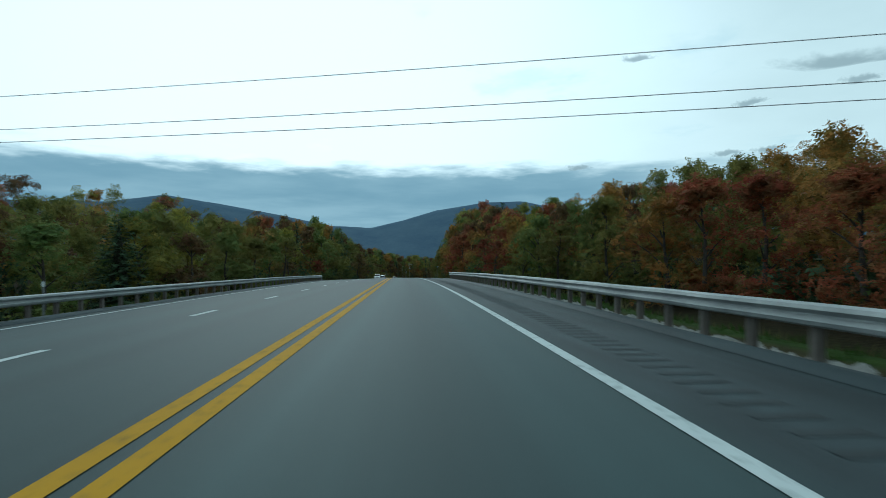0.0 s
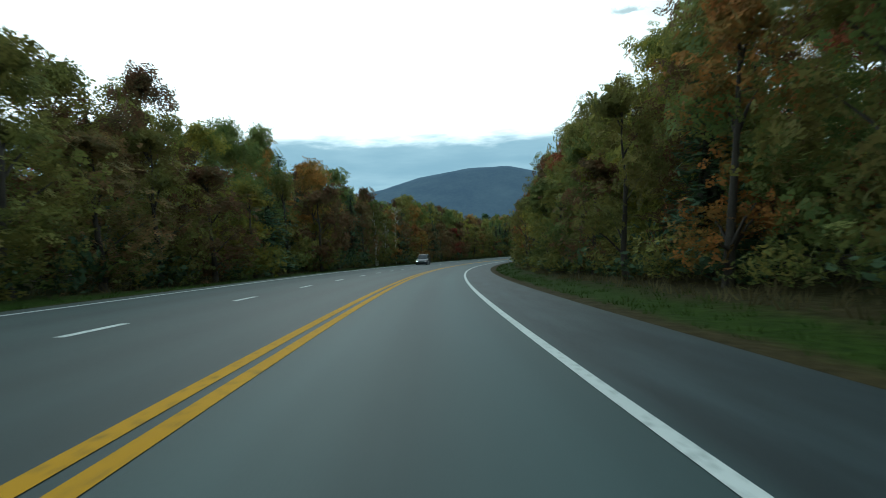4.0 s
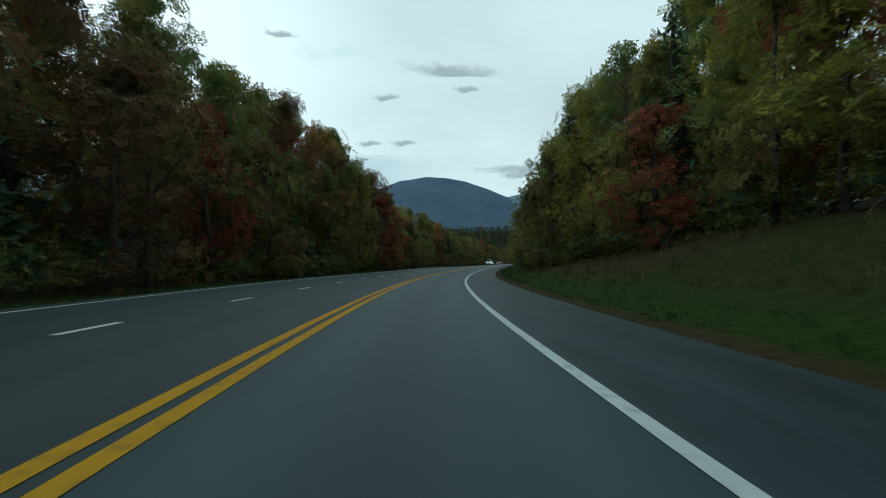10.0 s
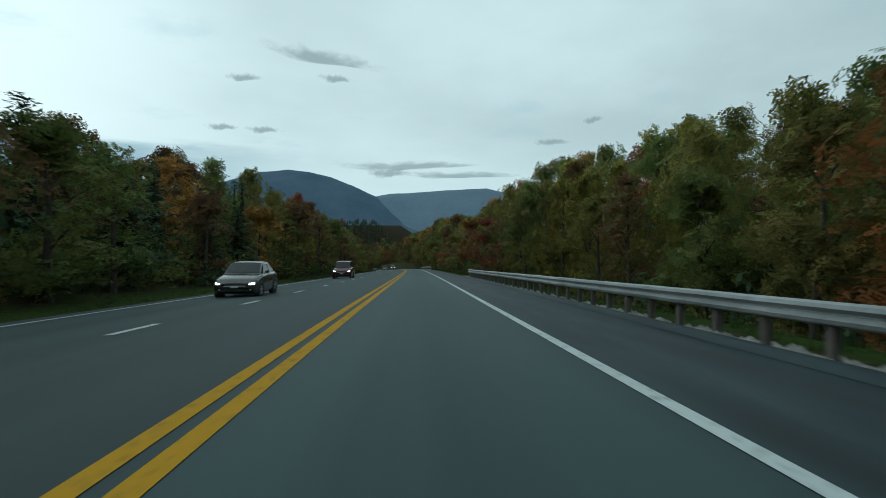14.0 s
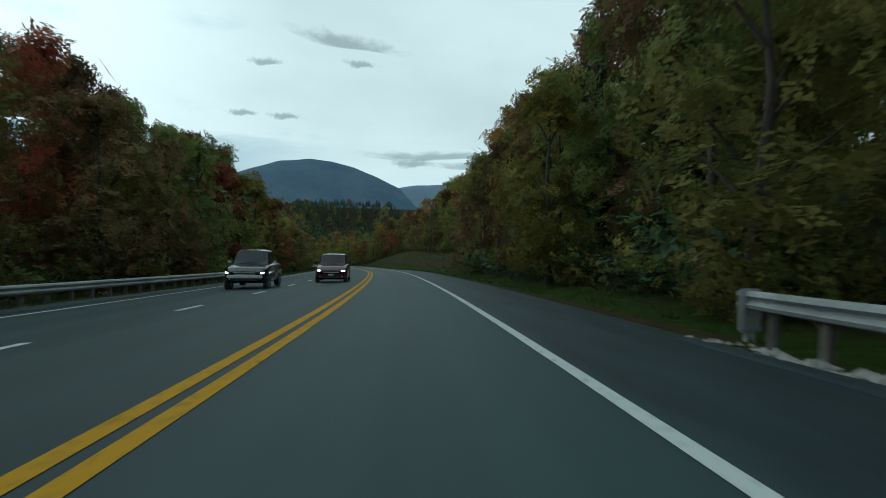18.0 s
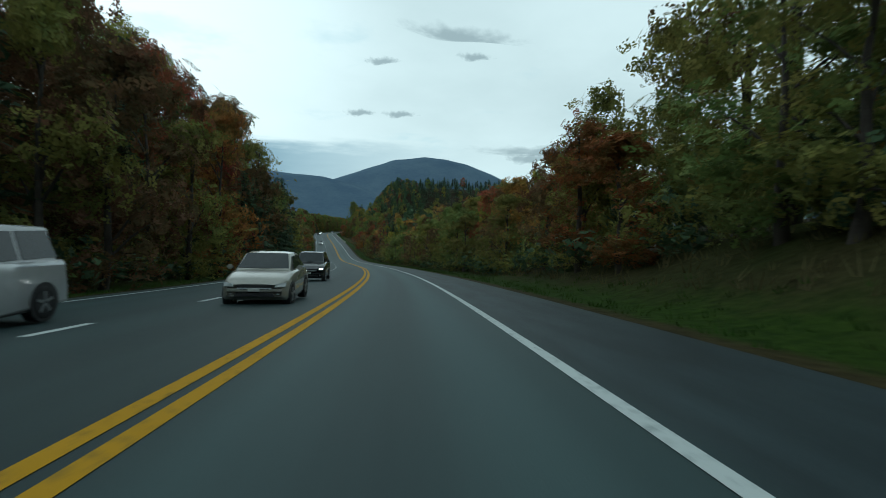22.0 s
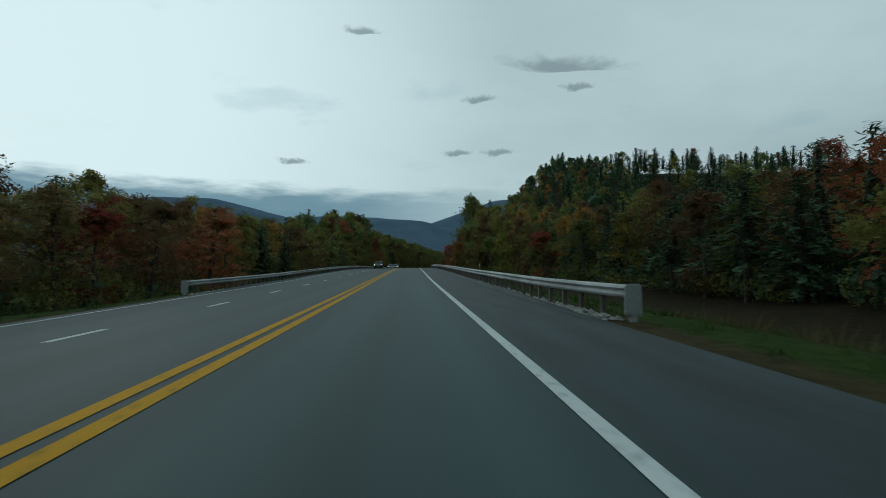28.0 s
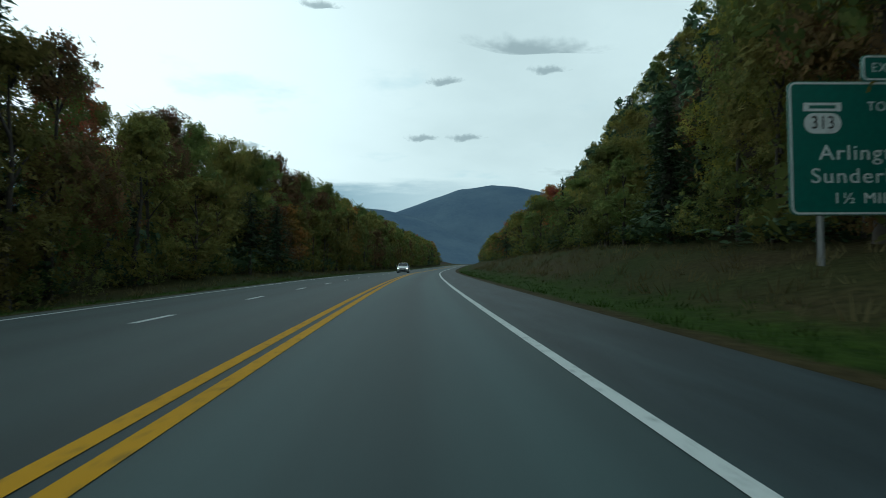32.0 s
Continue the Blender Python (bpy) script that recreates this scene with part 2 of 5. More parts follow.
def leaf_material(name, shades, trans=0.35, leaf=9.0, share=0.52, gloss=0.1):
    """Leaves that differ from clump to clump and from tree to tree."""
    m, n, l, b = material(name, 0.8)
    geo, info = n.new("ShaderNodeNewGeometry"), n.new("ShaderNodeObjectInfo")
    k = (len(shades) - 1) or 1
    c = ramp(n, l, geo.outputs["Random Per Island"], *[(i / k, s) for i, s in enumerate(shades)])
    c2 = ramp(n, l, noise_tex(n, l, 0.45, 3), *[(0.3 + 0.4 * i / k, s) for i, s in enumerate(shades)])
    c = mix(n, l, 0.72, c, c2)
    tone = n.new("ShaderNodeMix")
    tone.data_type, tone.blend_type = "RGBA", "MULTIPLY"
    tone.inputs[0].default_value = 0.45 if leaf else 0.0
    l.new(c, tone.inputs[6])
    c = tone.outputs[2]
    hsv = n.new("ShaderNodeHueSaturation")
    mr = n.new("ShaderNodeMapRange")
    mr.inputs[3].default_value, mr.inputs[4].default_value = 0.485, 0.515
    l.new(info.outputs["Random"], mr.inputs[0])
    l.new(mr.outputs[0], hsv.inputs["Hue"])
    mv = n.new("ShaderNodeMapRange")
    mv.inputs[3].default_value, mv.inputs[4].default_value = 0.7, 1.2
    l.new(info.outputs["Random"], mv.inputs[0])
    l.new(mv.outputs[0], hsv.inputs["Value"])
    hsv.inputs["Saturation"].default_value = 0.95
    l.new(c, hsv.inputs["Color"])
    l.new(hsv.outputs[0], b.inputs["Base Color"])
    b.inputs["Specular IOR Level"].default_value = gloss
    tr = n.new("ShaderNodeBsdfTranslucent")
    l.new(hsv.outputs[0], tr.inputs[0])
    ms = n.new("ShaderNodeMixShader")
    ms.inputs[0].default_value = trans
    l.new(b.outputs[0], ms.inputs[1])
    l.new(tr.outputs[0], ms.inputs[2])
    out = [x for x in n if x.bl_idname == "ShaderNodeOutputMaterial"][0]
    l.new(ms.outputs[0], out.inputs[0])
    if leaf:
        cell = cut_out(n, l, ms.outputs[0], leaf, share)
        sep = n.new("ShaderNodeSeparateXYZ")
        l.new(cell, sep.inputs[0])
        l.new(ramp(n, l, sep.outputs[0], (0.0, (0.7, 0.7, 0.7)), (1.0, (1.25, 1.22, 1.12))), tone.inputs[7])
    return m


ASPHALT = asphalt_material()
WHITE_PAINT = paint_material("white_road_paint", (0.54, 0.58, 0.57), (0.28, 0.31, 0.31))
YELLOW_PAINT = paint_material("yellow_road_paint", (0.46, 0.25, 0.010), (0.24, 0.15, 0.025))
LEAVES = {
    "green": leaf_material("green_leaves", [(0.056, 0.084, 0.028), (0.110, 0.153, 0.038), (0.168, 0.178, 0.045), (0.133, 0.153, 0.059)]),
    "olive": leaf_material("olive_leaves", [(0.081, 0.103, 0.032), (0.154, 0.161, 0.038), (0.219, 0.189, 0.045), (0.131, 0.109, 0.038)]),
    "yellow": leaf_material("yellow_leaves", [(0.112, 0.129, 0.026), (0.225, 0.193, 0.029), (0.108, 0.132, 0.033), (0.307, 0.231, 0.029), (0.143, 0.123, 0.029)]),
    "orange": leaf_material("orange_leaves", [(0.144, 0.070, 0.024), (0.328, 0.119, 0.024), (0.120, 0.105, 0.029), (0.376, 0.151, 0.031), (0.160, 0.089, 0.031)]),
    "red": leaf_material("red_leaves", [(0.150, 0.035, 0.022), (0.307, 0.056, 0.031), (0.120, 0.077, 0.029), (0.352, 0.085, 0.036), (0.143, 0.043, 0.031)]),
    "brown": leaf_material("russet_leaves", [(0.109, 0.064, 0.036), (0.205, 0.104, 0.048), (0.096, 0.092, 0.036), (0.224, 0.132, 0.053), (0.125, 0.084, 0.045)]),
    "needle": leaf_material("conifer_needles", [(0.033, 0.062, 0.037), (0.055, 0.094, 0.052), (0.071, 0.115, 0.052), (0.047, 0.075, 0.044)], 0.1, 11.0, 0.74)}
# fill for crown insides: the shade in there is put into its dark colour
SHADED_INNER = two_scale("shaded_inner_leaves", (0.014, 0.015, 0.009), (0.042, 0.044, 0.020), 0.95, 7, 2.2, 0.0, 1.0)
cut_out(SHADED_INNER.node_tree.nodes, SHADED_INNER.node_tree.links, [x for x in SHADED_INNER.node_tree.nodes if x.bl_idname == "ShaderNodeBsdfPrincipled"][0].outputs[0], 5.0, 0.62)
BARK = two_scale("grey_brown_bark", (0.030, 0.025, 0.020), (0.072, 0.060, 0.048), 0.9, 14, 2.0)
BIRCH_BARK = two_scale("white_birch_bark", (0.32, 0.30, 0.27), (0.66, 0.65, 0.61), 0.8, 10, 3.0)
STEEL = two_scale("galvanised_steel", (0.24, 0.26, 0.26), (0.42, 0.44, 0.44), 0.6, 14, 0.9, 0.35, 0.2)
POST_WOOD = two_scale("weathered_steel_post", (0.10, 0.085, 0.07), (0.20, 0.18, 0.16), 0.8, 14, 2.0)
GRAVEL = two_scale("pale_gravel", (0.18, 0.18, 0.17), (0.40, 0.39, 0.36), 0.95, 26, 3.0, 0.0, 0.8)


def ground_material():
    m, n, l, b = material("roadside_ground", 0.95)
    b.inputs["Specular IOR Level"].default_value = 0.05
    u = n.new("ShaderNodeTexCoord").outputs["UV"]
    sx = n.new("ShaderNodeSeparateXYZ")
    l.new(u, sx.inputs[0])
    grain = noise_tex(n, l, 3.5, 6)
    big = noise_tex(n, l, 0.12, 4)
    green = ramp(n, l, grain, (0.3, (0.013, 0.027, 0.004)), (0.7, (0.032, 0.056, 0.008)))
    straw = ramp(n, l, grain, (0.3, (0.022, 0.019, 0.008)), (0.7, (0.054, 0.044, 0.020)))
    litter = ramp(n, l, grain, (0.3, (0.014, 0.013, 0.008)), (0.7, (0.036, 0.028, 0.016)))

    def step(lo, hi, wob=0.0):
        a = n.new("ShaderNodeMath")
        a.operation = "MULTIPLY_ADD"
        l.new(noise_tex(n, l, 0.7, 3), a.inputs[0])
        a.inputs[1].default_value = wob
        l.new(sx.outputs[0], a.inputs[2])
        r = n.new("ShaderNodeMapRange")
        r.interpolation_type = "SMOOTHSTEP"
        r.inputs[1].default_value, r.inputs[2].default_value = lo, hi
        l.new(a.outputs[0], r.inputs[0])
        return r.outputs[0]
    # away from the asphalt: a dry margin, mown grass, tall dry grass, leaf litter
    c = mix(n, l, step(0.95, 1.6, 0.9), straw, green)
    c = mix(n, l, step(3.2, 5.4, 2.6), c, mix(n, l, ramp(n, l, big, (0.35, (0, 0, 0)), (0.65, (1, 1, 1))), straw, ramp(n, l, grain, (0.3, (0.016, 0.022, 0.006)), (0.7, (0.034, 0.044, 0.013)))))
    c = mix(n, l, step(12.0, 16.0, 3.0), c, litter)
    l.new(c, b.inputs["Base Color"])
    bump(n, l, b, grain, 0.8, 0.08)
    return m


GROUND = ground_material()


# ---- helpers for meshes ----
def mesh_of(name, verts, faces, mats, uv=None, smooth_shade=False):
    me = bpy.data.meshes.new(name)
    me.from_pydata([tuple(v) for v in verts], [], faces)
    for m in (mats if isinstance(mats, (list, tuple)) else [mats]):
        me.materials.append(m)
    if uv is not None:
        layer = me.uv_layers.new(name="UVMap")
        idx = np.zeros(len(me.loops), dtype=np.int32)
        me.loops.foreach_get("vertex_index", idx)
        layer.data.foreach_set("uv", np.asarray(uv, dtype=np.float32)[idx].ravel())
    if smooth_shade:
        me.polygons.foreach_set("use_smooth", [True] * len(me.polygons))
    me.update()
    return me


def part(name, mesh, parent, label="", place=None):
    ob = new(name, mesh)
    ob.parent = parent
    if place is not None:
        ob.matrix_basis = place
    return tagged(ob, label) if label else ob


def bm_mesh(name, bm, mat, smooth_shade=False):
    me = bpy.data.meshes.new(name)
    bm.to_mesh(me)
    bm.free()
    me.materials.append(mat)
    if smooth_shade:
        me.polygons.foreach_set("use_smooth", [True] * len(me.polygons))
    return me


def sheet(rows_of_points, closed=False):
    """Faces of a grid of points: a list of equal rows."""
    m, faces = len(rows_of_points[0]), []
    for i in range(len(rows_of_points) - 1):
        for j in range(m if closed else m - 1):
            k = (j + 1) % m
            faces.append((i * m + j, i * m + k, (i + 1) * m + k, (i + 1) * m + j))
    return [p for r in rows_of_points for p in r], faces


def ribbon(name, lats, s_from, s_to, step, up, mat):
    """A strip of the road's surface between two or more distances across it."""
    n = max(1, int(math.ceil((s_to - s_from) / step)))
    pts, uv = [], []
    for i in range(n + 1):
        s = s_from + (s_to - s_from) * i / n
        pts.append([at_road(s, a, up) for a in lats])
        uv += [(a, s) for a in lats]
    v, f = sheet(pts)
    return mesh_of(name, v, f, mat, uv)


# ---- ground and road ----
EDGE_R, EDGE_L = 3.95, -9.3
YELLOW_R, YELLOW_L, WHITE_R, DASH, WHITE_L = -1.595, -1.885, 1.625, -5.25, -8.6
END = 1750
BANK_R = [(-4, -2.2), (1.1, -2.2), (1.8, 0.2), (6, 0.4), (7, 2.2), (8, 3.6), (9.5, 3.2), (11, 1.8), (12, 0.4), (12.9, -2.2), (15.2, -2.2), (16.3, 0),
          (17.3, -1.2), (18.4, 0.4), (20, 2.6), (21.3, 4.4), (22.3, 3.0), (23, 0.4), (27.5, 0.2), (28.4, -2.0), (31.6, -2.0), (32.2, 1.2), (33, 2.4), (60, 2)]
BANK_L = [(-4, -2.2), (1.4, -2.2), (2.2, 0.1), (12, 0.3), (13.4, 0.8), (17, 0), (17.9, -1.5), (18.7, -0.6), (19.2, 0), (28.2, 0), (28.9, -2.0), (32.0, -2.0),
          (33, 0.5), (60, 0.5)]
HILL_R = [(-4, 6), (12, 6), (13.5, 8), (15.5, 8), (17, 7), (23, 6), (25, 8), (27.5, 6), (30, 5), (33, 6), (60, 7)]
HILL_L = [(-4, 6), (5, 5), (12, 5), (18, 4), (23, 5), (28, 5), (33, 6), (60, 6)]


def knots(table, s):
    return float(np.interp(s / SPEED, [k[0] for k in table], [k[1] for k in table]))


def ease(x):
    x = min(1.0, max(0.0, x))
    return x * x * (3 - 2 * x)


def rise(s, lat):
    """Height of the ground over the road's plane at its edge, away from the asphalt."""
    right = lat > 0
    q = (lat - EDGE_R) if right else (EDGE_L - lat)
    if q <= 0:
        return -0.05
    z = -0.04 - 0.035 * min(q, 2.5)
    z += knots(BANK_R if right else BANK_L, s) * ease((q - 1.0) / 8.5)
    z += knots(HILL_R if right else HILL_L, s) * ease((q - 8.0) / 38.0)
    if right:
        z += 38.0 * ease((q - 10.0) / 40.0) * ease((s - 1150) / 200.0) * ease((1450 - s) / 150.0)
    z += 0.25 * noise.noise((s * 0.09, lat * 0.09, 3.1)) * ease(q / 5.0)
    return z


def ground_at(s, lat):
    edge = EDGE_R if lat > 0 else EDGE_L
    flat = min(max(lat, EDGE_L), EDGE_R)
    p, h, g, b = along(s)
    h = radians(h)
    base = at_road(s, flat)
    return Vector((p[0] + lat * math.cos(h), p[1] + lat * math.sin(h), base.z + rise(s, lat)))


def make_ground():
    offs = [0.0, 0.5, 1.1, 1.8, 2.6, 3.6, 4.8, 6.2, 8, 10, 12.5, 15.5, 19, 24, 30, 38, 48, 60, 80, 110, 150, 200, 290]
    lats = [EDGE_L - o for o in reversed(offs)] + [-7, -4, -1, 2] + [EDGE_R + o for o in offs]
    ss = [S0 + 20 + 5.0 * i for i in range(int((END + 200 - S0 - 20) / 5))]
    pts, uv = [], []
    for s in ss:
        pts.append([ground_at(s, a) for a in lats])
        uv += [(max(a - EDGE_R, EDGE_L - a, -1), s) for a in lats]
    # its rims slope down into the plain
    deep = min(p.z for row in pts for p in row) - 12.2
    for k, row in enumerate(pts):
        row[0].z = row[-1].z = deep
        if k in (0, len(pts) - 1):
            for p in row:
                p.z = deep
    v, f = sheet(pts)
    # the plain beyond, out to the hills
    mid, low = Vector(LINE[620]), deep + 0.2
    k = len(v)
    for r in (0.0, 400.0, 1500.0, 4800.0):
        for j in range(32):
            a = 2 * math.pi * j / 32
            v.append(Vector((mid.x + r * math.cos(a), mid.y + r * math.sin(a), low)))
            uv.append((100, 0))
    for i in range(3):
        for j in range(32):
            a, b2 = k + i * 32 + j, k + i * 32 + (j + 1) % 32
            f.append((a, a + 32, b2 + 32, b2) if i else (a, a + 32, b2 + 32))
    ob = new("ground", mesh_of("ground", v, f, GROUND, uv, True))
    return tagged(ob, "grassy verges and leaf-strewn forest floor beside the road", "ground", kind="structure")


make_ground()
road = tagged(new("road", ribbon("road", [EDGE_L, -8.6, -7, -5.2, -3.5, -1.8, -0.9, 0, 0.9, 1.8, 2.8, EDGE_R], -110, END, 3.0, 0.0, ASPHALT)),
              "grey asphalt three-lane highway with paved shoulders", "road", kind="structure")
part("edge_line", ribbon("edge_line", [WHITE_R - 0.072, WHITE_R + 0.072], -110, END, 3.0, 0.006, WHITE_PAINT), road, "solid white edge line")
part("edge_line", ribbon("edge_line", [WHITE_L - 0.075, WHITE_L + 0.075], -110, END, 3.0, 0.006, WHITE_PAINT), road, "solid white edge line")
for a in (YELLOW_R, YELLOW_L):
    part("centre_line", ribbon("centre_line", [a - 0.085, a + 0.085], -110, END, 3.0, 0.006, YELLOW_PAINT), road, "solid yellow centre line")
for i in range(-6, 250):
    s = DASH_START + DASH_STEP * i
    part("dash", ribbon("dash", [DASH - 0.08, DASH + 0.08], s - 0.25 * DASH_STEP, s, 1.0, 0.006, WHITE_PAINT), road)


TAR = two_scale("dark_tar", (0.008, 0.012, 0.013), (0.020, 0.027, 0.029), 0.75, 12, 1.2)
for lat, s_from, s_to, wide in ((-0.42, 822, 829, 0.05), (-0.05, 821, 830, 0.06), (2.95, 984, 997, 0.16), (3.3, 999, 1008, 0.12), (2.6, 972.6, 974.2, 0.22), (2.9, 345, 360, 0.14), (3.2, 500, 516, 0.18), (2.7, 880, 892, 0.16)):
    bow = [0.12 * math.sin(0.5 * i + lat) for i in range(9)]
    rws = [[at_road(s_from + (s_to - s_from) * i / 8, lat + bow[i] - wide * (0.4 + 0.6 * math.sin(math.pi * i / 8)), 0.005), at_road(s_from + (s_to - s_from) * i / 8, lat + bow[i] + wide * (0.4 + 0.6 * math.sin(math.pi * i / 8)), 0.005)] for i in range(9)]
    v, f = sheet(rws)
    part("tar_streak", mesh_of("tar_streak", v, f, TAR), road, "dark tar streak on the asphalt")


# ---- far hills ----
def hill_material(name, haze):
    """Woods seen through miles of blue evening air, the haze painted into the colour."""
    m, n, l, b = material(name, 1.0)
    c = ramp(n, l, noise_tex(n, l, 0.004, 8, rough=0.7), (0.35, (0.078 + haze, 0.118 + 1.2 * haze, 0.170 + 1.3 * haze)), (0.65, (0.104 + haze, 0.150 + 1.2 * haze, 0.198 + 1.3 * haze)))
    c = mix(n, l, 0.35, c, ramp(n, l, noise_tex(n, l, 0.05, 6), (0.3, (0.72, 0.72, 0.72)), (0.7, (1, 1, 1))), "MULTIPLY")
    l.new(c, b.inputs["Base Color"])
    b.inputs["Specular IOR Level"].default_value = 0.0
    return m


# the farther range gets more haze in its base colour
HILLS, FAR_HILLS = hill_material("hazed_wooded_hill", 0.0), hill_material("paler_hazed_hill", 0.06)
HILL_EYE = Vector(LINE[int(12 * SPEED) - S0])


def hill_range(name, label, ridge, dist, depth, mat=HILLS):
    """A wooded ridge: bearing and height over the level, both in degrees, seen from the middle of the drive."""
    b0, b1 = ridge[0][0], ridge[-1][0]
    n, rws = int((b1 - b0) / 0.5) + 1, []
    for k in range(7):
        f = k / 6
        row = []
        for i in range(n + 1):
            a = b0 + (b1 - b0) * i / n
            e = float(np.interp(a, [r[0] for r in ridge], [r[1] for r in ridge]))
            d = dist - depth * (1 - f)
            top = dist * math.tan(radians(e)) * (1 - (1 - f) ** 1.6) - 90 * (1 - f)
            rough = 14 * noise.noise((a * 0.7, f * 4, 1.0)) * (1.0 if k < 6 else 0.25)
            row.append(Vector((HILL_EYE.x + d * math.sin(radians(a)), HILL_EYE.y + d * math.cos(radians(a)), HILL_EYE.z + top + rough)))
        rws.append(row)
    back = [Vector((p.x * 1.08 - HILL_EYE.x * 0.08, p.y * 1.08 - HILL_EYE.y * 0.08, HILL_EYE.z - 90)) for p in rws[-1]]
    rws.append(back)
    v, f = sheet(rws)
    return tagged(new(name, mesh_of(name, v, f, mat, None, True)), label, "hill", kind="structure")


hill_range("mountain", "wooded dome of a mountain beyond the forest, painted haze-blue", [(-14, 0.9), (-8, 3.2), (-4, 4.5), (-1.2, 5.5), (0.5, 6.1), (2.0, 6.6), (5.2, 7.0),
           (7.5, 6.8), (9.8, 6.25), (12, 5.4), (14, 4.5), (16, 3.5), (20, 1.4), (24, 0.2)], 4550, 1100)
hill_range("hill_range", "long ridge of wooded hills, painted haze-blue", [(-90, 4.4), (-71, 5.2), (-66, 6.2), (-60, 5.4), (-54, 4.4), (-48, 3.2), (-43, 3.0), (-39, 4.0), (-35, 5.2),
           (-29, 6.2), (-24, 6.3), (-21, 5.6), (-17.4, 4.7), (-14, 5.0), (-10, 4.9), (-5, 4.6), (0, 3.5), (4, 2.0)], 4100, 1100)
hill_range("hill_range", "farther wooded hills, paled blue with painted haze", [(8, 2.5), (13, 4.0), (16, 4.6), (18.1, 4.7), (22.3, 5.0), (26.8, 5.2), (29, 4.7), (36, 4.2), (50, 4.6), (70, 4)], 4620, 900, FAR_HILLS)


# ---- clouds ----
def cloud_material():
    m = bpy.data.materials.new("grey_cloud")
    n, l = nodes_of(m)
    out, em, tr, ms = (n.new("ShaderNodeOutputMaterial"), n.new("ShaderNodeEmission"), n.new("ShaderNodeBsdfTransparent"), n.new("ShaderNodeMixShader"))
    u = n.new("ShaderNodeTexCoord").outputs["UV"]
    info = n.new("ShaderNodeObjectInfo")
    mp = n.new("ShaderNodeMapping")
    mp.inputs["Scale"].default_value = (3.0, 1.0, 1.0)
    l.new(u, mp.inputs[0])
    add = n.new("ShaderNodeVectorMath")
    l.new(mp.outputs[0], add.inputs[0])
    sc = n.new("ShaderNodeVectorMath")
    sc.operation = "SCALE"
    sc.inputs[0].default_value = (17.0, 9.0, 31.0)
    l.new(info.outputs["Random"], sc.inputs[3])
    l.new(sc.outputs[0], add.inputs[1])
    t = n.new("ShaderNodeTexNoise")
    t.inputs["Scale"].default_value, t.inputs["Detail"].default_value = 1.5, 8
    l.new(add.outputs[0], t.inputs["Vector"])
    ln = n.new("ShaderNodeVectorMath")
    ln.operation = "LENGTH"
    l.new(u, ln.inputs[0])
    a = n.new("ShaderNodeMath")
    a.operation = "MULTIPLY_ADD"
    l.new(t.outputs["Fac"], a.inputs[0])
    a.inputs[1].default_value = 0.95
    l.new(ln.outputs["Value"], a.inputs[2])
    r = n.new("ShaderNodeMapRange")
    r.interpolation_type = "SMOOTHSTEP"
    r.inputs[1].default_value, r.inputs[2].default_value, r.inputs[3].default_value, r.inputs[4].default_value = 0.72, 1.38, 0.8, 0.0
    l.new(a.outputs[0], r.inputs[0])
    em.inputs[0].default_value = (0.25, 0.295, 0.31, 1)
    l.new(r.outputs[0], ms.inputs[0])
    l.new(tr.outputs[0], ms.inputs[1])
    l.new(em.outputs[0], ms.inputs[2])
    l.new(ms.outputs[0], out.inputs[0])
    return m


CLOUD = cloud_material()


def cloud(bearing, height, width, thick, tilt, seen, dist=3900.0):
    """A small lens of cloud; bearing and height in degrees from the road at the second it is given for, sizes in degrees."""
    eye = Vector(along(SPEED * seen)[0])
    a, e = radians(bearing), radians(height)
    c = eye + Vector((math.sin(a), math.cos(a), math.tan(e))) * dist
    w, t = dist * math.tan(radians(width / 2)) / math.cos(e), dist * math.tan(radians(thick / 2)) / math.cos(e)
    v, f, uv = [], [], []
    for j in range(9):
        for i in range(17):
            x, y = i / 8 - 1, j / 4 - 1
            uv.append((x, y))
            bow = -0.25 * w * (x * x + y * y)
            v.append(Vector((w * x, bow, t * y * (1.05 - 0.5 * (x + 1) / 2) + 0.12 * t * math.sin(5 * x))))
    for j in range(8):
        for i in range(16):
            k = j * 17 + i
            f.append((k, k + 1, k + 18, k + 17))
    ob = new("cloud", mesh_of("cloud", v, f, CLOUD, uv, True))
    ob.visible_shadow = False
    ob.matrix_world = Matrix.Translation(c) @ Euler((0, radians(tilt), -a)).to_matrix().to_4x4()
    return tagged(ob, "thin grey lens-shaped evening cloud", "cloud", "small clouds", "structure")


for c in [(8.9, 17.6, 14, 2.3, 8, 9), (10.2, 15.9, 4.0, 1.3, 4, 9), (1.1, 15.3, 4.2, 1.2, -3, 9), (-10, 21.2, 4.5, 1.2, 3, 9), (-1.0, 10.5, 3.6, 1.1, 0, 9), (2.9, 10.5, 4.0, 1.1, 0, 9),
          (18.5, 7.6, 19, 1.5, -1, 13), (24, 6.6, 16, 1.1, 1, 13), (16, 6.9, 6, 1.6, 0, 13), (38.4, 12.2, 2.6, 1.2, -6, 13), (34, 10.1, 5, 1.1, 3, 13), (-20.5, 11.4, 4.4, 1.1, 0, 23)]:
    cloud(*c)


# ---- trees ----
rng = np.random.default_rng(7)


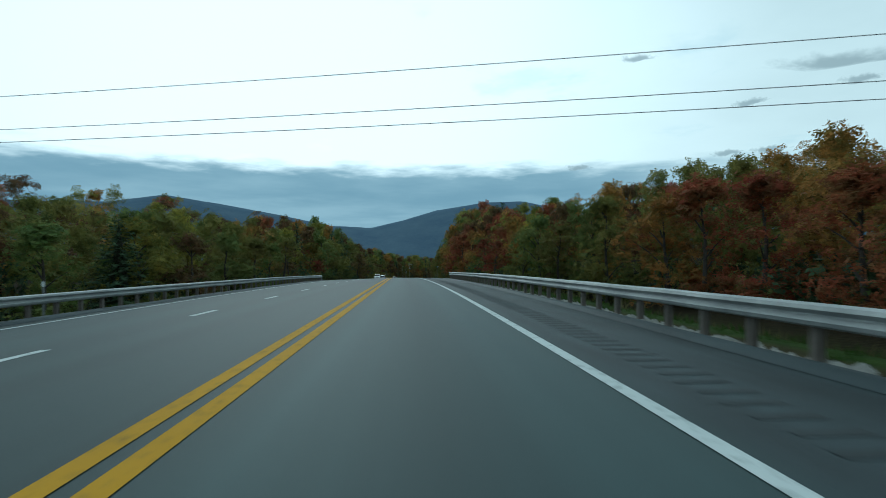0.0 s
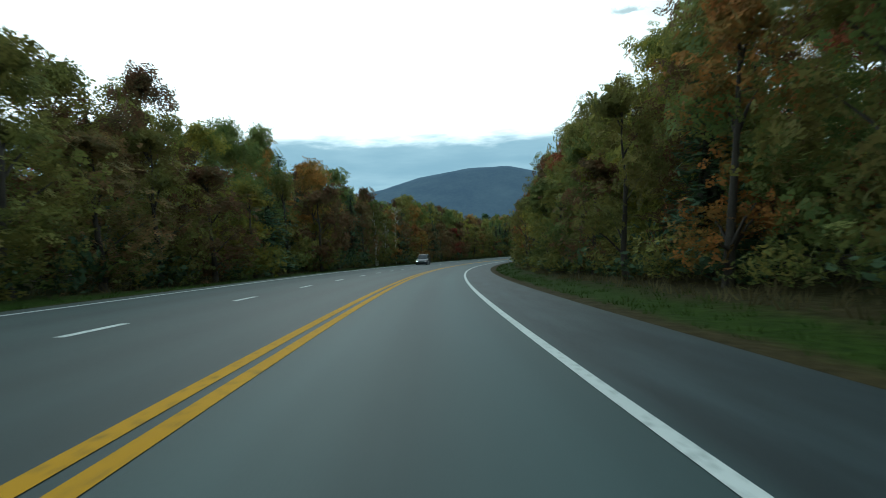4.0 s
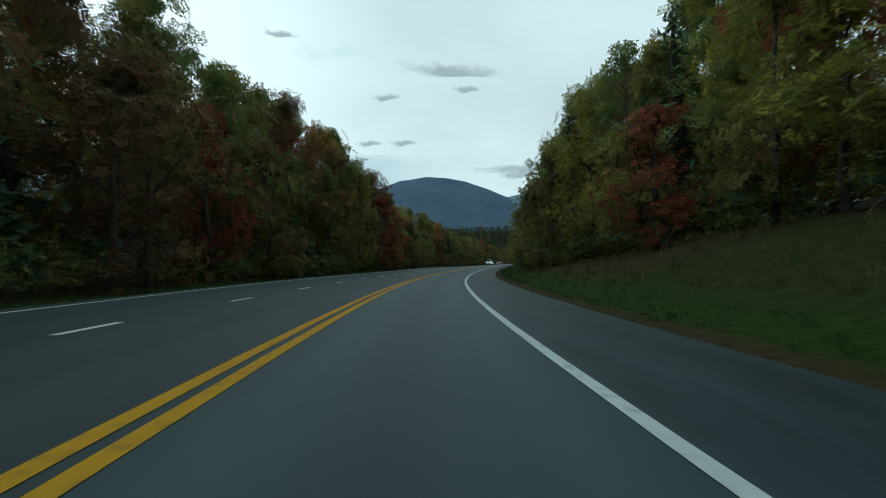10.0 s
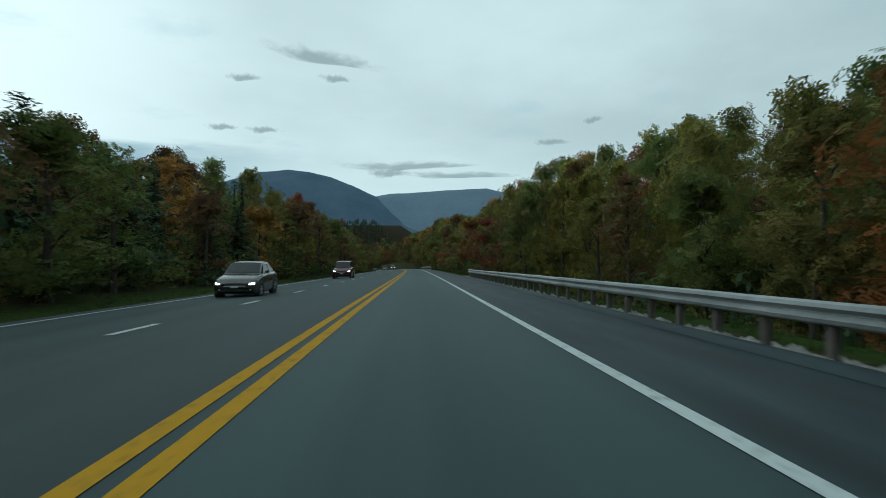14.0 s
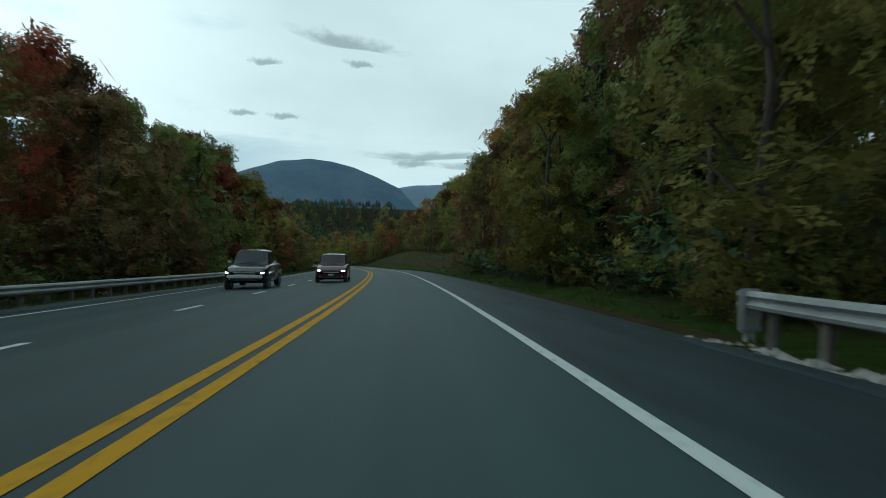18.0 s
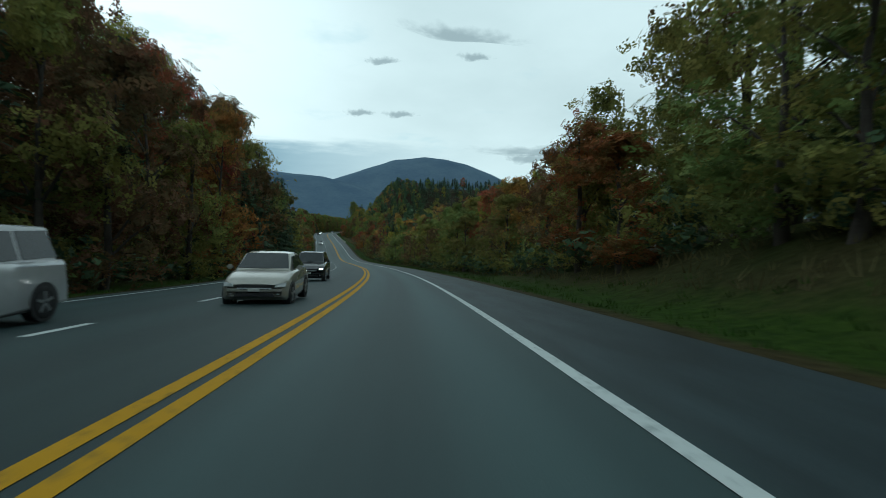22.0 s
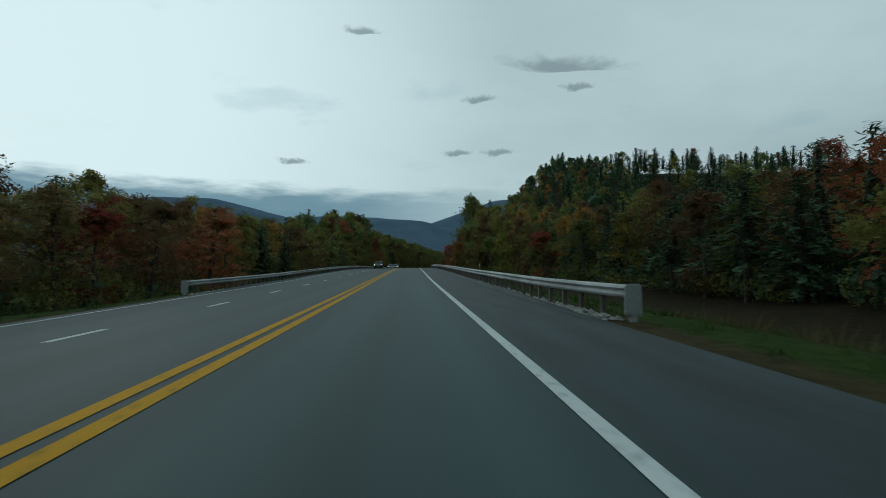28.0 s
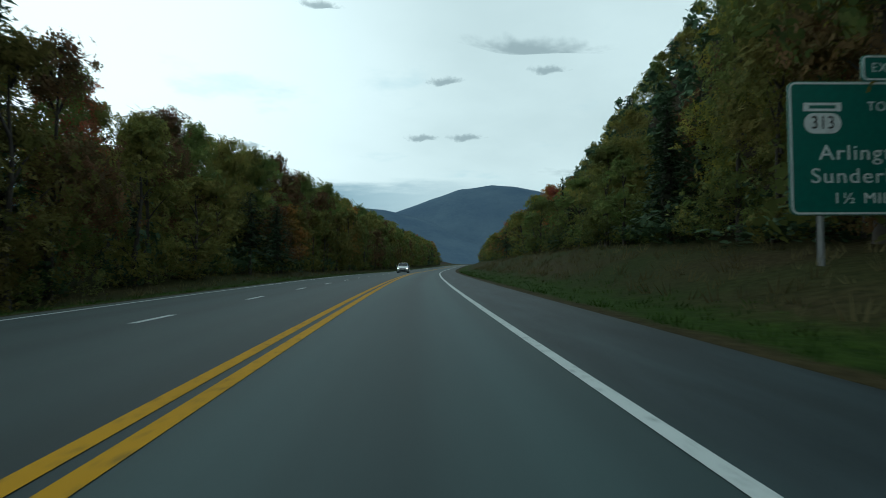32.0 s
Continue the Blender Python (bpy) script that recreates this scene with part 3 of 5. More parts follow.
def leaf_quads(centres, normals, sizes, r):
    """A rhombic spray of leaves at each centre."""
    n = len(centres)
    a = np.cross(normals, r.normal(size=(n, 3)))
    a /= np.linalg.norm(a, axis=1, keepdims=True) + 1e-9
    b = np.cross(normals, a)
    lng, wid = sizes[:, None] * a, sizes[:, None] * r.uniform(0.45, 0.75, (n, 1)) * b
    skew = r.uniform(-0.3, 0.3, (n, 1)) * lng
    v = np.stack([centres - lng, centres + wid + skew, centres + lng, centres - wid + skew], 1).reshape(-1, 3)
    return v, np.arange(4 * n).reshape(n, 4)


def leaf_tris(centres, normals, sizes, r):
    """A single three-cornered spray of leaves at each centre."""
    v, f = leaf_quads(centres, normals, sizes, r)
    v = v.reshape(-1, 4, 3)[:, :3].reshape(-1, 3)
    return v, np.arange(len(v)).reshape(-1, 3)


def join_geo(pieces):
    vs, fs, k = [], [], 0
    for v, f in pieces:
        vs.append(np.asarray(v, float))
        fs += (np.asarray(f) + k).tolist() if not isinstance(f, list) else [[i + k for i in g] for g in f]
        k += len(v)
    return np.concatenate(vs), fs


def tube(points, radii, sides=6):
    rws = []
    for i, (p, r) in enumerate(zip(points, radii)):
        p = np.asarray(p, float)
        d = np.asarray(points[min(i + 1, len(points) - 1)], float) - np.asarray(points[max(i - 1, 0)], float)
        d /= np.linalg.norm(d) + 1e-9
        x = np.cross(d, (0.31, 0.95, 0.05))
        x /= np.linalg.norm(x) + 1e-9
        y = np.cross(d, x)
        rws.append([p + r * (math.cos(2 * math.pi * j / sides) * x + math.sin(2 * math.pi * j / sides) * y) for j in range(sides)])
    v, f = sheet(rws, True)
    return np.array(v), [list(g) for g in f]


def broadleaf(seed, leaves=640, slim=1.0, gaps=0.0, size=(0.24, 0.44), fill=14, big=0.5):
    """Trunk, limbs and crown of a tree one unit of height = 10 m tall."""
    r = np.random.default_rng(seed)
    H = 10.0
    lean = r.normal(0, 0.25, 2)
    trunk_pts = [(lean[0] * z / H + 0.1 * math.sin(z), lean[1] * z / H, z) for z in (-0.6, 0, 1.5, 3.2, 5.2, 7.2, 8.8)]
    wood = [tube(trunk_pts, (0.24, 0.2, 0.15, 0.12, 0.085, 0.05, 0.02), 7)]
    clumps = []
    for i in range(20):
        z = r.uniform(0.9, 9.3) if i > 1 else 9.0
        env = math.sin(math.pi * min(1, max(0.08, (z + 0.6) / 11.0)) ** 0.85)
        rad = 2.5 * slim * env
        a = i * 2.4 + r.uniform(-0.5, 0.5)
        q = rad * r.uniform(0.35, 0.8) if i > 1 else 0.2
        c = np.array([q * math.cos(a) + lean[0] * z / H, q * math.sin(a) + lean[1] * z / H, z])
        s = np.array([1.0, 1.0, 0.85]) * r.uniform(0.85, 1.35) * (0.55 + 0.6 * env) * (0.8 + 0.2 * slim)
        clumps.append((c, s))
        start = np.array([lean[0] * z / H, lean[1] * z / H, max(1.2, z - q * 0.9 - 0.5)])
        if i % 2 == 0:
            wood.append(tube([start, (start + c) / 2 + (0, 0, 0.15), c], (0.07, 0.045, 0.015), 4))
    per = leaves // len(clumps)
    pieces, cores = [], []
    for i, (c, s) in enumerate(clumps):
        away = np.array([c[0], c[1], 0.35 * (c[2] - 4.0)])
        away /= np.linalg.norm(away) + 0.3
        d = r.normal(size=(per, 3)) + 0.85 * away
        d /= np.linalg.norm(d, axis=1, keepdims=True)
        rad = r.uniform(0.6, 1.3, (per, 1)) ** 0.8 * np.where(r.uniform(size=(per, 1)) < 0.2, r.uniform(1.1, 1.55, (per, 1)), 1.0)
        p = c + d * s * rad
        nn = d + r.normal(0, 0.6, (per, 3))
        nn /= np.linalg.norm(nn, axis=1, keepdims=True)
        pieces.append(leaf_quads(p, nn, r.uniform(size[0], size[1], per), r))
        # large inner sprays, later given the shade-dark fill colour
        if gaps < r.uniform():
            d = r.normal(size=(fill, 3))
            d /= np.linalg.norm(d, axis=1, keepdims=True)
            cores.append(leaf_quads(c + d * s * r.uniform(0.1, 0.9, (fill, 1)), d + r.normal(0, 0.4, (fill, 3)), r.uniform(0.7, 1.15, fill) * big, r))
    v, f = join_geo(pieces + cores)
    wood_v, wood_f = join_geo(wood)
    fit = 10.0 / np.quantile(v[:, 2], 0.995)
    return (wood_v * (1, 1, fit), wood_f), (v * (1, 1, fit), f, len(f))


def conifer(seed, leaves=860, slim=1.0, bare=0.12, size=(0.24, 0.42)):
    r = np.random.default_rng(seed)
    H = 10.0
    wood = [tube([(0, 0, -0.5), (0, 0, 0), (0.02, 0, 4), (0, 0.02, 8), (0, 0, 9.9)], (0.22, 0.18, 0.12, 0.06, 0.01), 6)]
    pieces = []
    z = H * bare
    while z < 9.8:
        f = 1 - (z - H * bare) / (H * (1 - bare))
        length = (0.2 + 2.7 * f ** 0.8) * slim * r.uniform(0.8, 1.15)
        n = 5 if f > 0.3 else 4
        off = r.uniform(0, 6.28)
        for k in range(n):
            a = off + 2 * math.pi * k / n + r.uniform(-0.3, 0.3)
            ln = length * r.uniform(0.7, 1.1)
            tip = np.array([math.cos(a) * ln, math.sin(a) * ln, z - 0.22 * ln])
            base = np.array([0, 0, z])
            m = max(3, int(leaves / 42 * (0.4 + f)))
            t = r.uniform(0.15, 1.05, (m, 1))
            p = base + (tip - base) * t + r.normal(0, 0.09, (m, 3))
            nn = np.array([0.25 * math.cos(a), 0.25 * math.sin(a), 1.0]) + r.normal(0, 0.35, (m, 3))
            nn /= np.linalg.norm(nn, axis=1, keepdims=True)
            pieces.append(leaf_tris(p, nn, r.uniform(size[0], size[1], m) * (0.55 + 0.5 * f), r))
            if ln > 0.5:
                wood.append(tube([base, tip * 0.95 + base * 0.05], (0.03, 0.008), 3))
        z += 0.42 * (0.55 + 0.6 * f)
    # core tube, coloured dark for the shade between the whorls
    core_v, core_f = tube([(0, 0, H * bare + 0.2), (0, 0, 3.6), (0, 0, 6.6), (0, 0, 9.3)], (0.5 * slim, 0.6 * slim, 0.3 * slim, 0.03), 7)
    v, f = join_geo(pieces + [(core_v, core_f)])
    return join_geo(wood), (v, f, sum(len(p[1]) for p in pieces))


def bare_tree(seed):
    r = np.random.default_rng(seed)
    wood = [tube([(0, 0, -0.5), (0, 0, 0), (0.1, 0, 4), (0, 0.1, 7.5), (0.1, 0.1, 9.8)], (0.15, 0.12, 0.08, 0.045, 0.01), 6)]
    for i in range(26):
        z = r.uniform(3, 9.3)
        a, ln = r.uniform(0, 6.28), r.uniform(0.6, 1.6) * (1.1 - z / 14)
        b = np.array([0.05, 0.05, z])
        m = b + np.array([math.cos(a) * ln * 0.5, math.sin(a) * ln * 0.5, 0.5 * ln])
        e = b + np.array([math.cos(a) * ln, math.sin(a) * ln, 1.2 * ln])
        wood.append(tube([b, m, e], (0.03, 0.02, 0.006), 4))
        for j in range(3):
            wood.append(tube([m, m + (e - m) * 0.6 + r.normal(0, 0.25, 3), e + r.normal(0, 0.4, 3)], (0.014, 0.01, 0.004), 3))
    p = r.normal(0, 1, (60, 3)) * (0.7, 0.7, 1.6) + (0, 0, 7.5)
    nn = r.normal(size=(60, 3))
    nn /= np.linalg.norm(nn, axis=1, keepdims=True)
    v, f = leaf_quads(p, nn, r.uniform(0.14, 0.24, 60), r)
    return join_geo(wood), (v, f.tolist(), len(f))


def shrub(seed, leaves=120, size=(0.2, 0.38)):
    r = np.random.default_rng(seed)
    wood, pieces = [], []
    for i in range(6):
        a, q = r.uniform(0, 6.28), r.uniform(0.2, 1.0)
        c = np.array([q * math.cos(a), q * math.sin(a), r.uniform(0.5, 1.5)])
        wood.append(tube([(0.2 * math.cos(a), 0.2 * math.sin(a), -0.2), c], (0.03, 0.01), 4))
        m = leaves // 6
        d = r.normal(size=(m, 3))
        d /= np.linalg.norm(d, axis=1, keepdims=True)
        pieces.append(leaf_quads(c + d * r.uniform(0.4, 0.9, (m, 1)), d + r.normal(0, 0.3, (m, 3)), r.uniform(size[0], size[1], m), r))
    v, f = join_geo(pieces)
    return join_geo(wood), (v, f, len(f))


SHAPES = {"round": [broadleaf(11), broadleaf(12), broadleaf(13, slim=1.15), broadleaf(14)],
          "slim": [broadleaf(21, 560, 0.68, 0.1, (0.2, 0.38), 12, 0.42), broadleaf(22, 560, 0.75, 0.1, (0.2, 0.38), 12, 0.42)],
          "thin": [broadleaf(31, 520, 0.75, 0.6, (0.17, 0.3), 6, 0.3)],
          "conifer": [conifer(41), conifer(42, slim=0.85), conifer(43, slim=1.15, bare=0.3)],
          "bare": [bare_tree(51)], "shrub": [shrub(61), shrub(62)]}
MESHES = {}
WORDS = {"green": "dark green", "olive": "olive-green", "yellow": "yellowing", "orange": "orange", "red": "deep red", "brown": "russet-brown", "needle": "dark green"}


def tree_meshes(shape, k, colour, bark):
    key = (shape, k, colour, bark)
    if key not in MESHES:
        (wv, wf), (cv, cf, outer) = SHAPES[shape][k]
        crown_mesh = mesh_of("crown", cv, cf, [LEAVES[colour], SHADED_INNER])
        # faces past the outer leaves take the painted inner shade
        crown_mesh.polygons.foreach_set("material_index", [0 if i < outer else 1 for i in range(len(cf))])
        MESHES[key] = (mesh_of("trunk", wv, wf, BIRCH_BARK if bark else BARK, None, True), crown_mesh)
    return MESHES[key]


def tree(shape, colour, where, height, turn, bark=0, wide=1.0, k=None):
    k = int(rng.integers(len(SHAPES[shape]))) if k is None else k
    trunk, crown_mesh = tree_meshes(shape, k, colour, bark)
    name, what = KINDS[colour] if shape == "round" else {"slim": ("birch_tree", "slender birch"), "thin": ("ash_tree", "thinly leaved tall ash"),
                  "conifer": ("pine_tree", "tall conifer"), "bare": ("bare_tree", "nearly leafless tree"), "shrub": ("shrub", "low roadside shrub")}[shape]
    base = new(name)
    sc = height / (10.0 if shape != "shrub" else 2.2)
    base.matrix_world = Matrix.Translation(where) @ Matrix.Rotation(turn, 4, "Z") @ Matrix.Diagonal((sc * wide, sc * wide, sc, 1))
    part("trunk", trunk, base)
    part("crown", crown_mesh, base)
    return tagged(base, "%s with %s %s at the forest edge" % (what, WORDS[colour], "needles" if shape == "conifer" else "leaves"), "tree" if shape != "shrub" else "shrub",
                  "%s %ss" % (WORDS[colour], name.replace("_", " ")))


# slope of the treetops over the eye, as seen across the road, second by second
TOPS_L = [(-3, 0.3), (0.5, 0.17), (0.85, 0.19), (1.15, 0.23), (1.45, 0.3), (1.75, 0.32), (2.05, 0.45), (2.4, 0.5), (2.65, 0.55), (2.95, 0.66), (3.25, 0.7), (3.55, 0.65), (3.85, 0.62), (4.15, 0.7), (4.45, 0.6), (5.05, 0.68), (5.65, 0.7),
          (6.55, 0.64), (6.85, 0.74), (7.45, 0.78), (7.75, 0.8), (8.0, 0.72), (8.2, 0.62), (8.4, 0.7), (8.65, 0.62), (8.95, 0.68), (9.25, 0.82), (9.55, 0.8), (9.85, 0.84), (10.15, 0.92), (10.45, 0.9), (10.75, 1.0), (11.7, 1.0), (12.1, 0.85),
          (12.5, 0.5), (12.85, 0.58), (13.15, 0.7), (13.45, 0.7), (13.75, 0.62), (14.05, 0.64), (14.35, 0.58), (14.65, 0.44), (15, 0.42), (15.25, 0.54), (15.55, 0.58), (16.45, 0.6), (17.3, 0.5), (17.65, 0.43), (17.95, 0.52), (18.25, 0.6),
          (18.55, 0.64), (18.85, 0.66), (19.15, 0.69), (19.45, 0.7), (19.75, 0.58), (20.05, 0.48), (20.35, 0.5), (20.65, 0.48), (20.95, 0.58), (21.25, 0.67), (21.55, 0.57), (21.85, 0.71), (22.15, 0.8), (22.45, 0.88), (23.05, 0.95),
          (23.4, 0.98), (23.95, 0.92), (24.25, 0.68), (24.55, 0.5), (24.85, 0.6), (25.15, 0.57), (25.45, 0.5), (25.8, 0.5), (26.05, 0.58), (26.35, 0.62), (26.65, 0.7), (27.25, 0.65), (28, 0.4), (28.5, 0.3), (29.1, 0.28), (29.35, 0.34), (29.8, 0.29), (30.25, 0.33),
          (30.55, 0.33), (30.85, 0.4), (31.15, 0.62), (31.4, 0.7), (31.6, 0.58), (31.75, 0.72), (32.05, 0.95), (32.35, 0.9), (32.6, 0.7), (32.95, 0.6), (33.3, 0.6), (33.6, 0.7), (34.15, 0.75), (60, 0.7)]
TOPS_R = [(-3, 0.3), (0.55, 0.29), (0.85, 0.35), (1.15, 0.4), (1.45, 0.42), (1.75, 0.55), (2.05, 0.68), (2.35, 0.72), (2.65, 0.82), (2.95, 0.95), (3.3, 1.1), (3.85, 1.0), (4.15, 0.97), (4.75, 0.95), (5.5, 1.1), (6, 1.2), (6.6, 1.2), (7.15, 1.1),
          (7.5, 0.8), (7.75, 0.69), (8.05, 0.7), (8.35, 0.66), (8.65, 0.7), (8.95, 0.8), (9.25, 0.86), (9.85, 0.86), (10.15, 0.79), (10.45, 1.0), (10.9, 1.1), (11.3, 1.35), (12.5, 1.3), (12.85, 1.25), (13.15, 1.13), (13.4, 1.0), (13.6, 0.72), (13.75, 0.68),
          (13.9, 0.55), (14.2, 0.48), (14.65, 0.44), (14.95, 0.55), (15.25, 0.62), (15.55, 0.73), (16.15, 0.88), (17, 0.75), (17.35, 0.67), (17.5, 0.7), (17.65, 0.86), (17.95, 1.15), (18.25, 1.2), (18.85, 1.38), (19.4, 1.2), (19.75, 0.93),
          (20.05, 0.98), (20.6, 1.0), (20.95, 0.88), (21.25, 0.85), (21.6, 0.93), (21.85, 0.85), (22.15, 1.0), (22.35, 1.0), (22.5, 0.9), (22.65, 0.86), (22.75, 0.66), (23.65, 0.68), (23.95, 0.72), (24.15, 0.55), (24.35, 0.55), (24.6, 0.6),
          (24.85, 0.66), (25.3, 0.5), (25.45, 0.57), (25.55, 0.8), (25.75, 0.88), (26, 0.7), (26.35, 0.7), (26.95, 0.95), (27.4, 0.9), (28, 0.38), (28.4, 0.28), (29.8, 0.33), (30.4, 0.4), (30.8, 0.7), (31.1, 0.8), (31.45, 0.7), (31.7, 0.9),
          (32.0, 0.85), (32.3, 1.1), (32.45, 1.1), (32.65, 0.86), (32.95, 0.78), (33.2, 0.63), (34.2, 0.65), (60, 0.8)]
# shares of green, olive, yellow, orange, red, brown and conifers along the road
MIX_L = [(-3, (1.5, 2.85, 0.437, 0.9, 0.812, 2.5, 2)), (3, (2.25, 2.85, 1.03, 0.9, 0.812, 2.5, 1)), (6, (2.25, 2.85, 0.69, 1.08, 0.413, 2.5, 2)), (10, (2.25, 2.85, 0.253, 0.63, 0.325, 2.5, 0.7)), (14, (1.5, 2.85, 0.437, 0.54, 0.65, 3.75, 2)), (15, (1.5, 1.9, 0.23, 0.45, 0.75, 3.75, 3.5)),
         (17, (1.5, 2.38, 0.517, 1.17, 1.14, 2.5, 0.5)), (20, (2.25, 2.85, 0.345, 0.72, 0.0813, 2, 0.5)), (24, (1.5, 2.85, 0.517, 0.9, 0.65, 2.5, 2)), (26, (1.5, 2.85, 0.517, 0.75, 0.625, 2.5, 4.5)), (28, (1.12, 1.9, 0.253, 0.9, 1.25, 3, 1.4)), (32, (2.25, 2.85, 0.345, 0.45, 0.0813, 1.25, 0.8)),
         (60, (2.25, 2.85, 0.437, 0.54, 0.163, 1.25, 2))]
MIX_R = [(-3, (1.2, 1.9, 0.46, 2.85, 3, 3, 0.8)), (2.6, (1.5, 1.9, 0.92, 2.85, 2.25, 1.5, 0.4)), (3.4, (1.8, 1.9, 1.49, 1.8, 1.25, 1.25, 0.4)), (4.5, (2.25, 2.85, 1.61, 0.63, 0.413, 1.25, 0.8)), (8, (2.25, 3.32, 1.26, 0.36, 0.325, 1, 0.8)), (11, (2.25, 2.85, 1.84, 0.15, 0.0625, 0.625, 1)), (13, (2.25, 2.85, 2.18, 0.15, 0.0375, 0.5, 1)),
         (14, (1.95, 2.85, 1.26, 1.08, 0.163, 1.25, 0.6)), (17, (1.95, 2.85, 1.13, 0.72, 0.562, 1.25, 0.2)), (19, (1.8, 2.85, 0.69, 1.08, 0.325, 2.5, 0.5)), (22, (2.25, 2.85, 0.862, 0.81, 0.488, 1.88, 0.3)), (25, (1.8, 2.85, 1.38, 1.08, 0.413, 1.75, 0.8)),
         (28, (0.75, 1.42, 0.253, 1.08, 0.812, 2.5, 4)), (30.5, (1.88, 1.9, 0.23, 0.75, 0.625, 0.75, 3)), (32, (2.25, 2.85, 0.805, 0.6, 0.5, 0.625, 2.5)), (60, (2.25, 2.85, 1.15, 0.72, 0.25, 1.25, 2))]
COLOURS = ["green", "olive", "yellow", "orange", "red", "brown", "needle"]


def pick(table, s):
    w = np.array([np.interp(s / SPEED, [k[0] for k in table], [k[1][i] for k in table]) for i in range(7)])
    return COLOURS[int(rng.choice(7, p=w / w.sum()))]


# distance of the first trees from the lane
FOOT_L = [(-3, 26), (0.6, 24), (1.4, 16), (2.2, 13.8), (12.2, 13), (13, 16.5), (14, 14.2), (19, 13.4), (23, 12.8), (27.6, 13.2), (28.4, 17), (30, 16), (31, 14), (31.9, 14), (32.4, 17), (60, 16)]
FOOT_R = [(-3, 22), (0.8, 20), (1.6, 12), (2.6, 10), (3.0, 11.8), (3.4, 11.8), (3.7, 10.5), (5.0, 9), (6.1, 8.6), (6.9, 13), (7.8, 15.5), (9.4, 15.5), (10.4, 12.5), (11.2, 9.5), (12.2, 8), (12.9, 9), (13.4, 13.5), (15.2, 13.5),
          (16.1, 9), (17.3, 9.4), (18.2, 7.6), (19.2, 7.8), (20.0, 14.5), (21.6, 15.5), (22.3, 9.5), (23, 8.2), (27.4, 8.2), (28.2, 22), (30.2, 19), (31, 10), (31.55, 9), (31.9, 16), (33, 15), (60, 14)]


def front(right, s):
    """Distance of the first trees from the lane, and the slope of the treetops over the eye."""
    d = knots(FOOT_R if right else FOOT_L, s)
    return (d if right else -d), knots(TOPS_R if right else TOPS_L, s)


KINDS = {"green": ("beech_tree", "dense beech"), "olive": ("oak_tree", "spreading oak"), "yellow": ("poplar_tree", "tall poplar"), "orange": ("maple_tree", "sugar maple"),
         "red": ("red_maple_tree", "red maple"), "brown": ("cherry_tree", "wild cherry")}
SIDES = ((False, -1), (True, 1))
woods = {c: [] for c in COLOURS}
for right, sign in SIDES:
    s = -40.0
    while s < 1600:
        for row in range(5):
            out = (0.0, 3.2, 7.5, 13.5, 22.0)[row]
            ss = s + rng.uniform(-1.8, 1.8)
            lat0, slope = front(right, ss)
            lat = lat0 + sign * (out + rng.uniform(-1.0, 1.0))
            colour = pick(MIX_R if right else MIX_L, ss)
            if colour == "needle" and abs(lat) < 11:
                lat = sign * max(abs(lat) + 1.8, 10.5)
            where = ground_at(ss, lat)
            edge_z = at_road(ss, EDGE_R if right else EDGE_L).z
            top = EYE + slope * min(abs(lat), abs(lat0) + 5.5) * (rng.uniform(0.62, 0.95) if row == 0 else rng.uniform(0.88, 1.06))
            height = min(20.0, max(3.2, (top - (where.z - edge_z)) * 1.01))
            shape = "conifer" if colour == "needle" else "slim" if rng.uniform() < 0.2 else "round"
            wide = min(1.35, max(0.85, 9.5 / height)) * rng.uniform(0.95, 1.15)
            if row == 0 and s < 1430:
                tree(shape, colour, where, height, rng.uniform(0, 6.28), wide=wide)
            elif row < 3 or rng.uniform() < (0.75, 0.2)[row - 3]:
                woods[colour].append((where, height, rng.uniform(0, 6.28), shape, wide))
        s += 4.7

# the hill of pines behind the marsh, with a few maples at its foot
s = 1050.0
while s < 1500:
    for q in range(13):
        lat = 37 + 8.0 * q + 0.2 * q * q + rng.uniform(-3, 3)
        colour = "needle" if rng.uniform() < (0.9 if q > 1 else 0.5) else pick(MIX_R, s)
        ss = s + rng.uniform(-3, 3)
        woods[colour].append((ground_at(ss, lat), rng.uniform(7.5, 11.5) * (0.72 if q < 2 else 0.85 if q < 5 else 1.0), rng.uniform(0, 6.28), "far_conifer" if colour == "needle" else "round", rng.uniform(0.95, 1.3)))
    s += 7.5

# mixed trees that cover the flank of that hill
s = 1215.0
while s < 1440:
    for q in range(9):
        ss, lat = s + rng.uniform(-2.5, 2.5), 24 + 5.5 * q + rng.uniform(-2, 2)
        woods["needle" if rng.uniform() < 0.45 else pick(MIX_R, s)].append((ground_at(ss, lat), rng.uniform(5.5, 8.0), rng.uniform(0, 6.28), "deep", rng.uniform(0.9, 1.2)))
    s += 5.5

# the forest beyond, out of reach of the road
s = -40.0
while s < 1640:
    for right, sign in SIDES:
        lat0, slope = front(right, s)
        for out in (20.0, 30.0, 42.0, 56.0, 72.0):
            ss, lat = s + rng.uniform(-4, 4), lat0 + sign * (out + rng.uniform(-4, 4))
            where = ground_at(ss, lat)
            room = EYE + 0.95 * slope * (0.55 * abs(lat0) + 0.45 * abs(lat)) - (where.z - at_road(ss, EDGE_R if right else EDGE_L).z)
            if room > 3.5 and not (right and 1050 < ss < 1500 and out > 25):
                colour = pick(MIX_R if right else MIX_L, ss)
                woods[colour].append((where, min(rng.uniform(10, 15), room), rng.uniform(0, 6.28), "deep", rng.uniform(1.2, 1.5)))
    s += 10.0

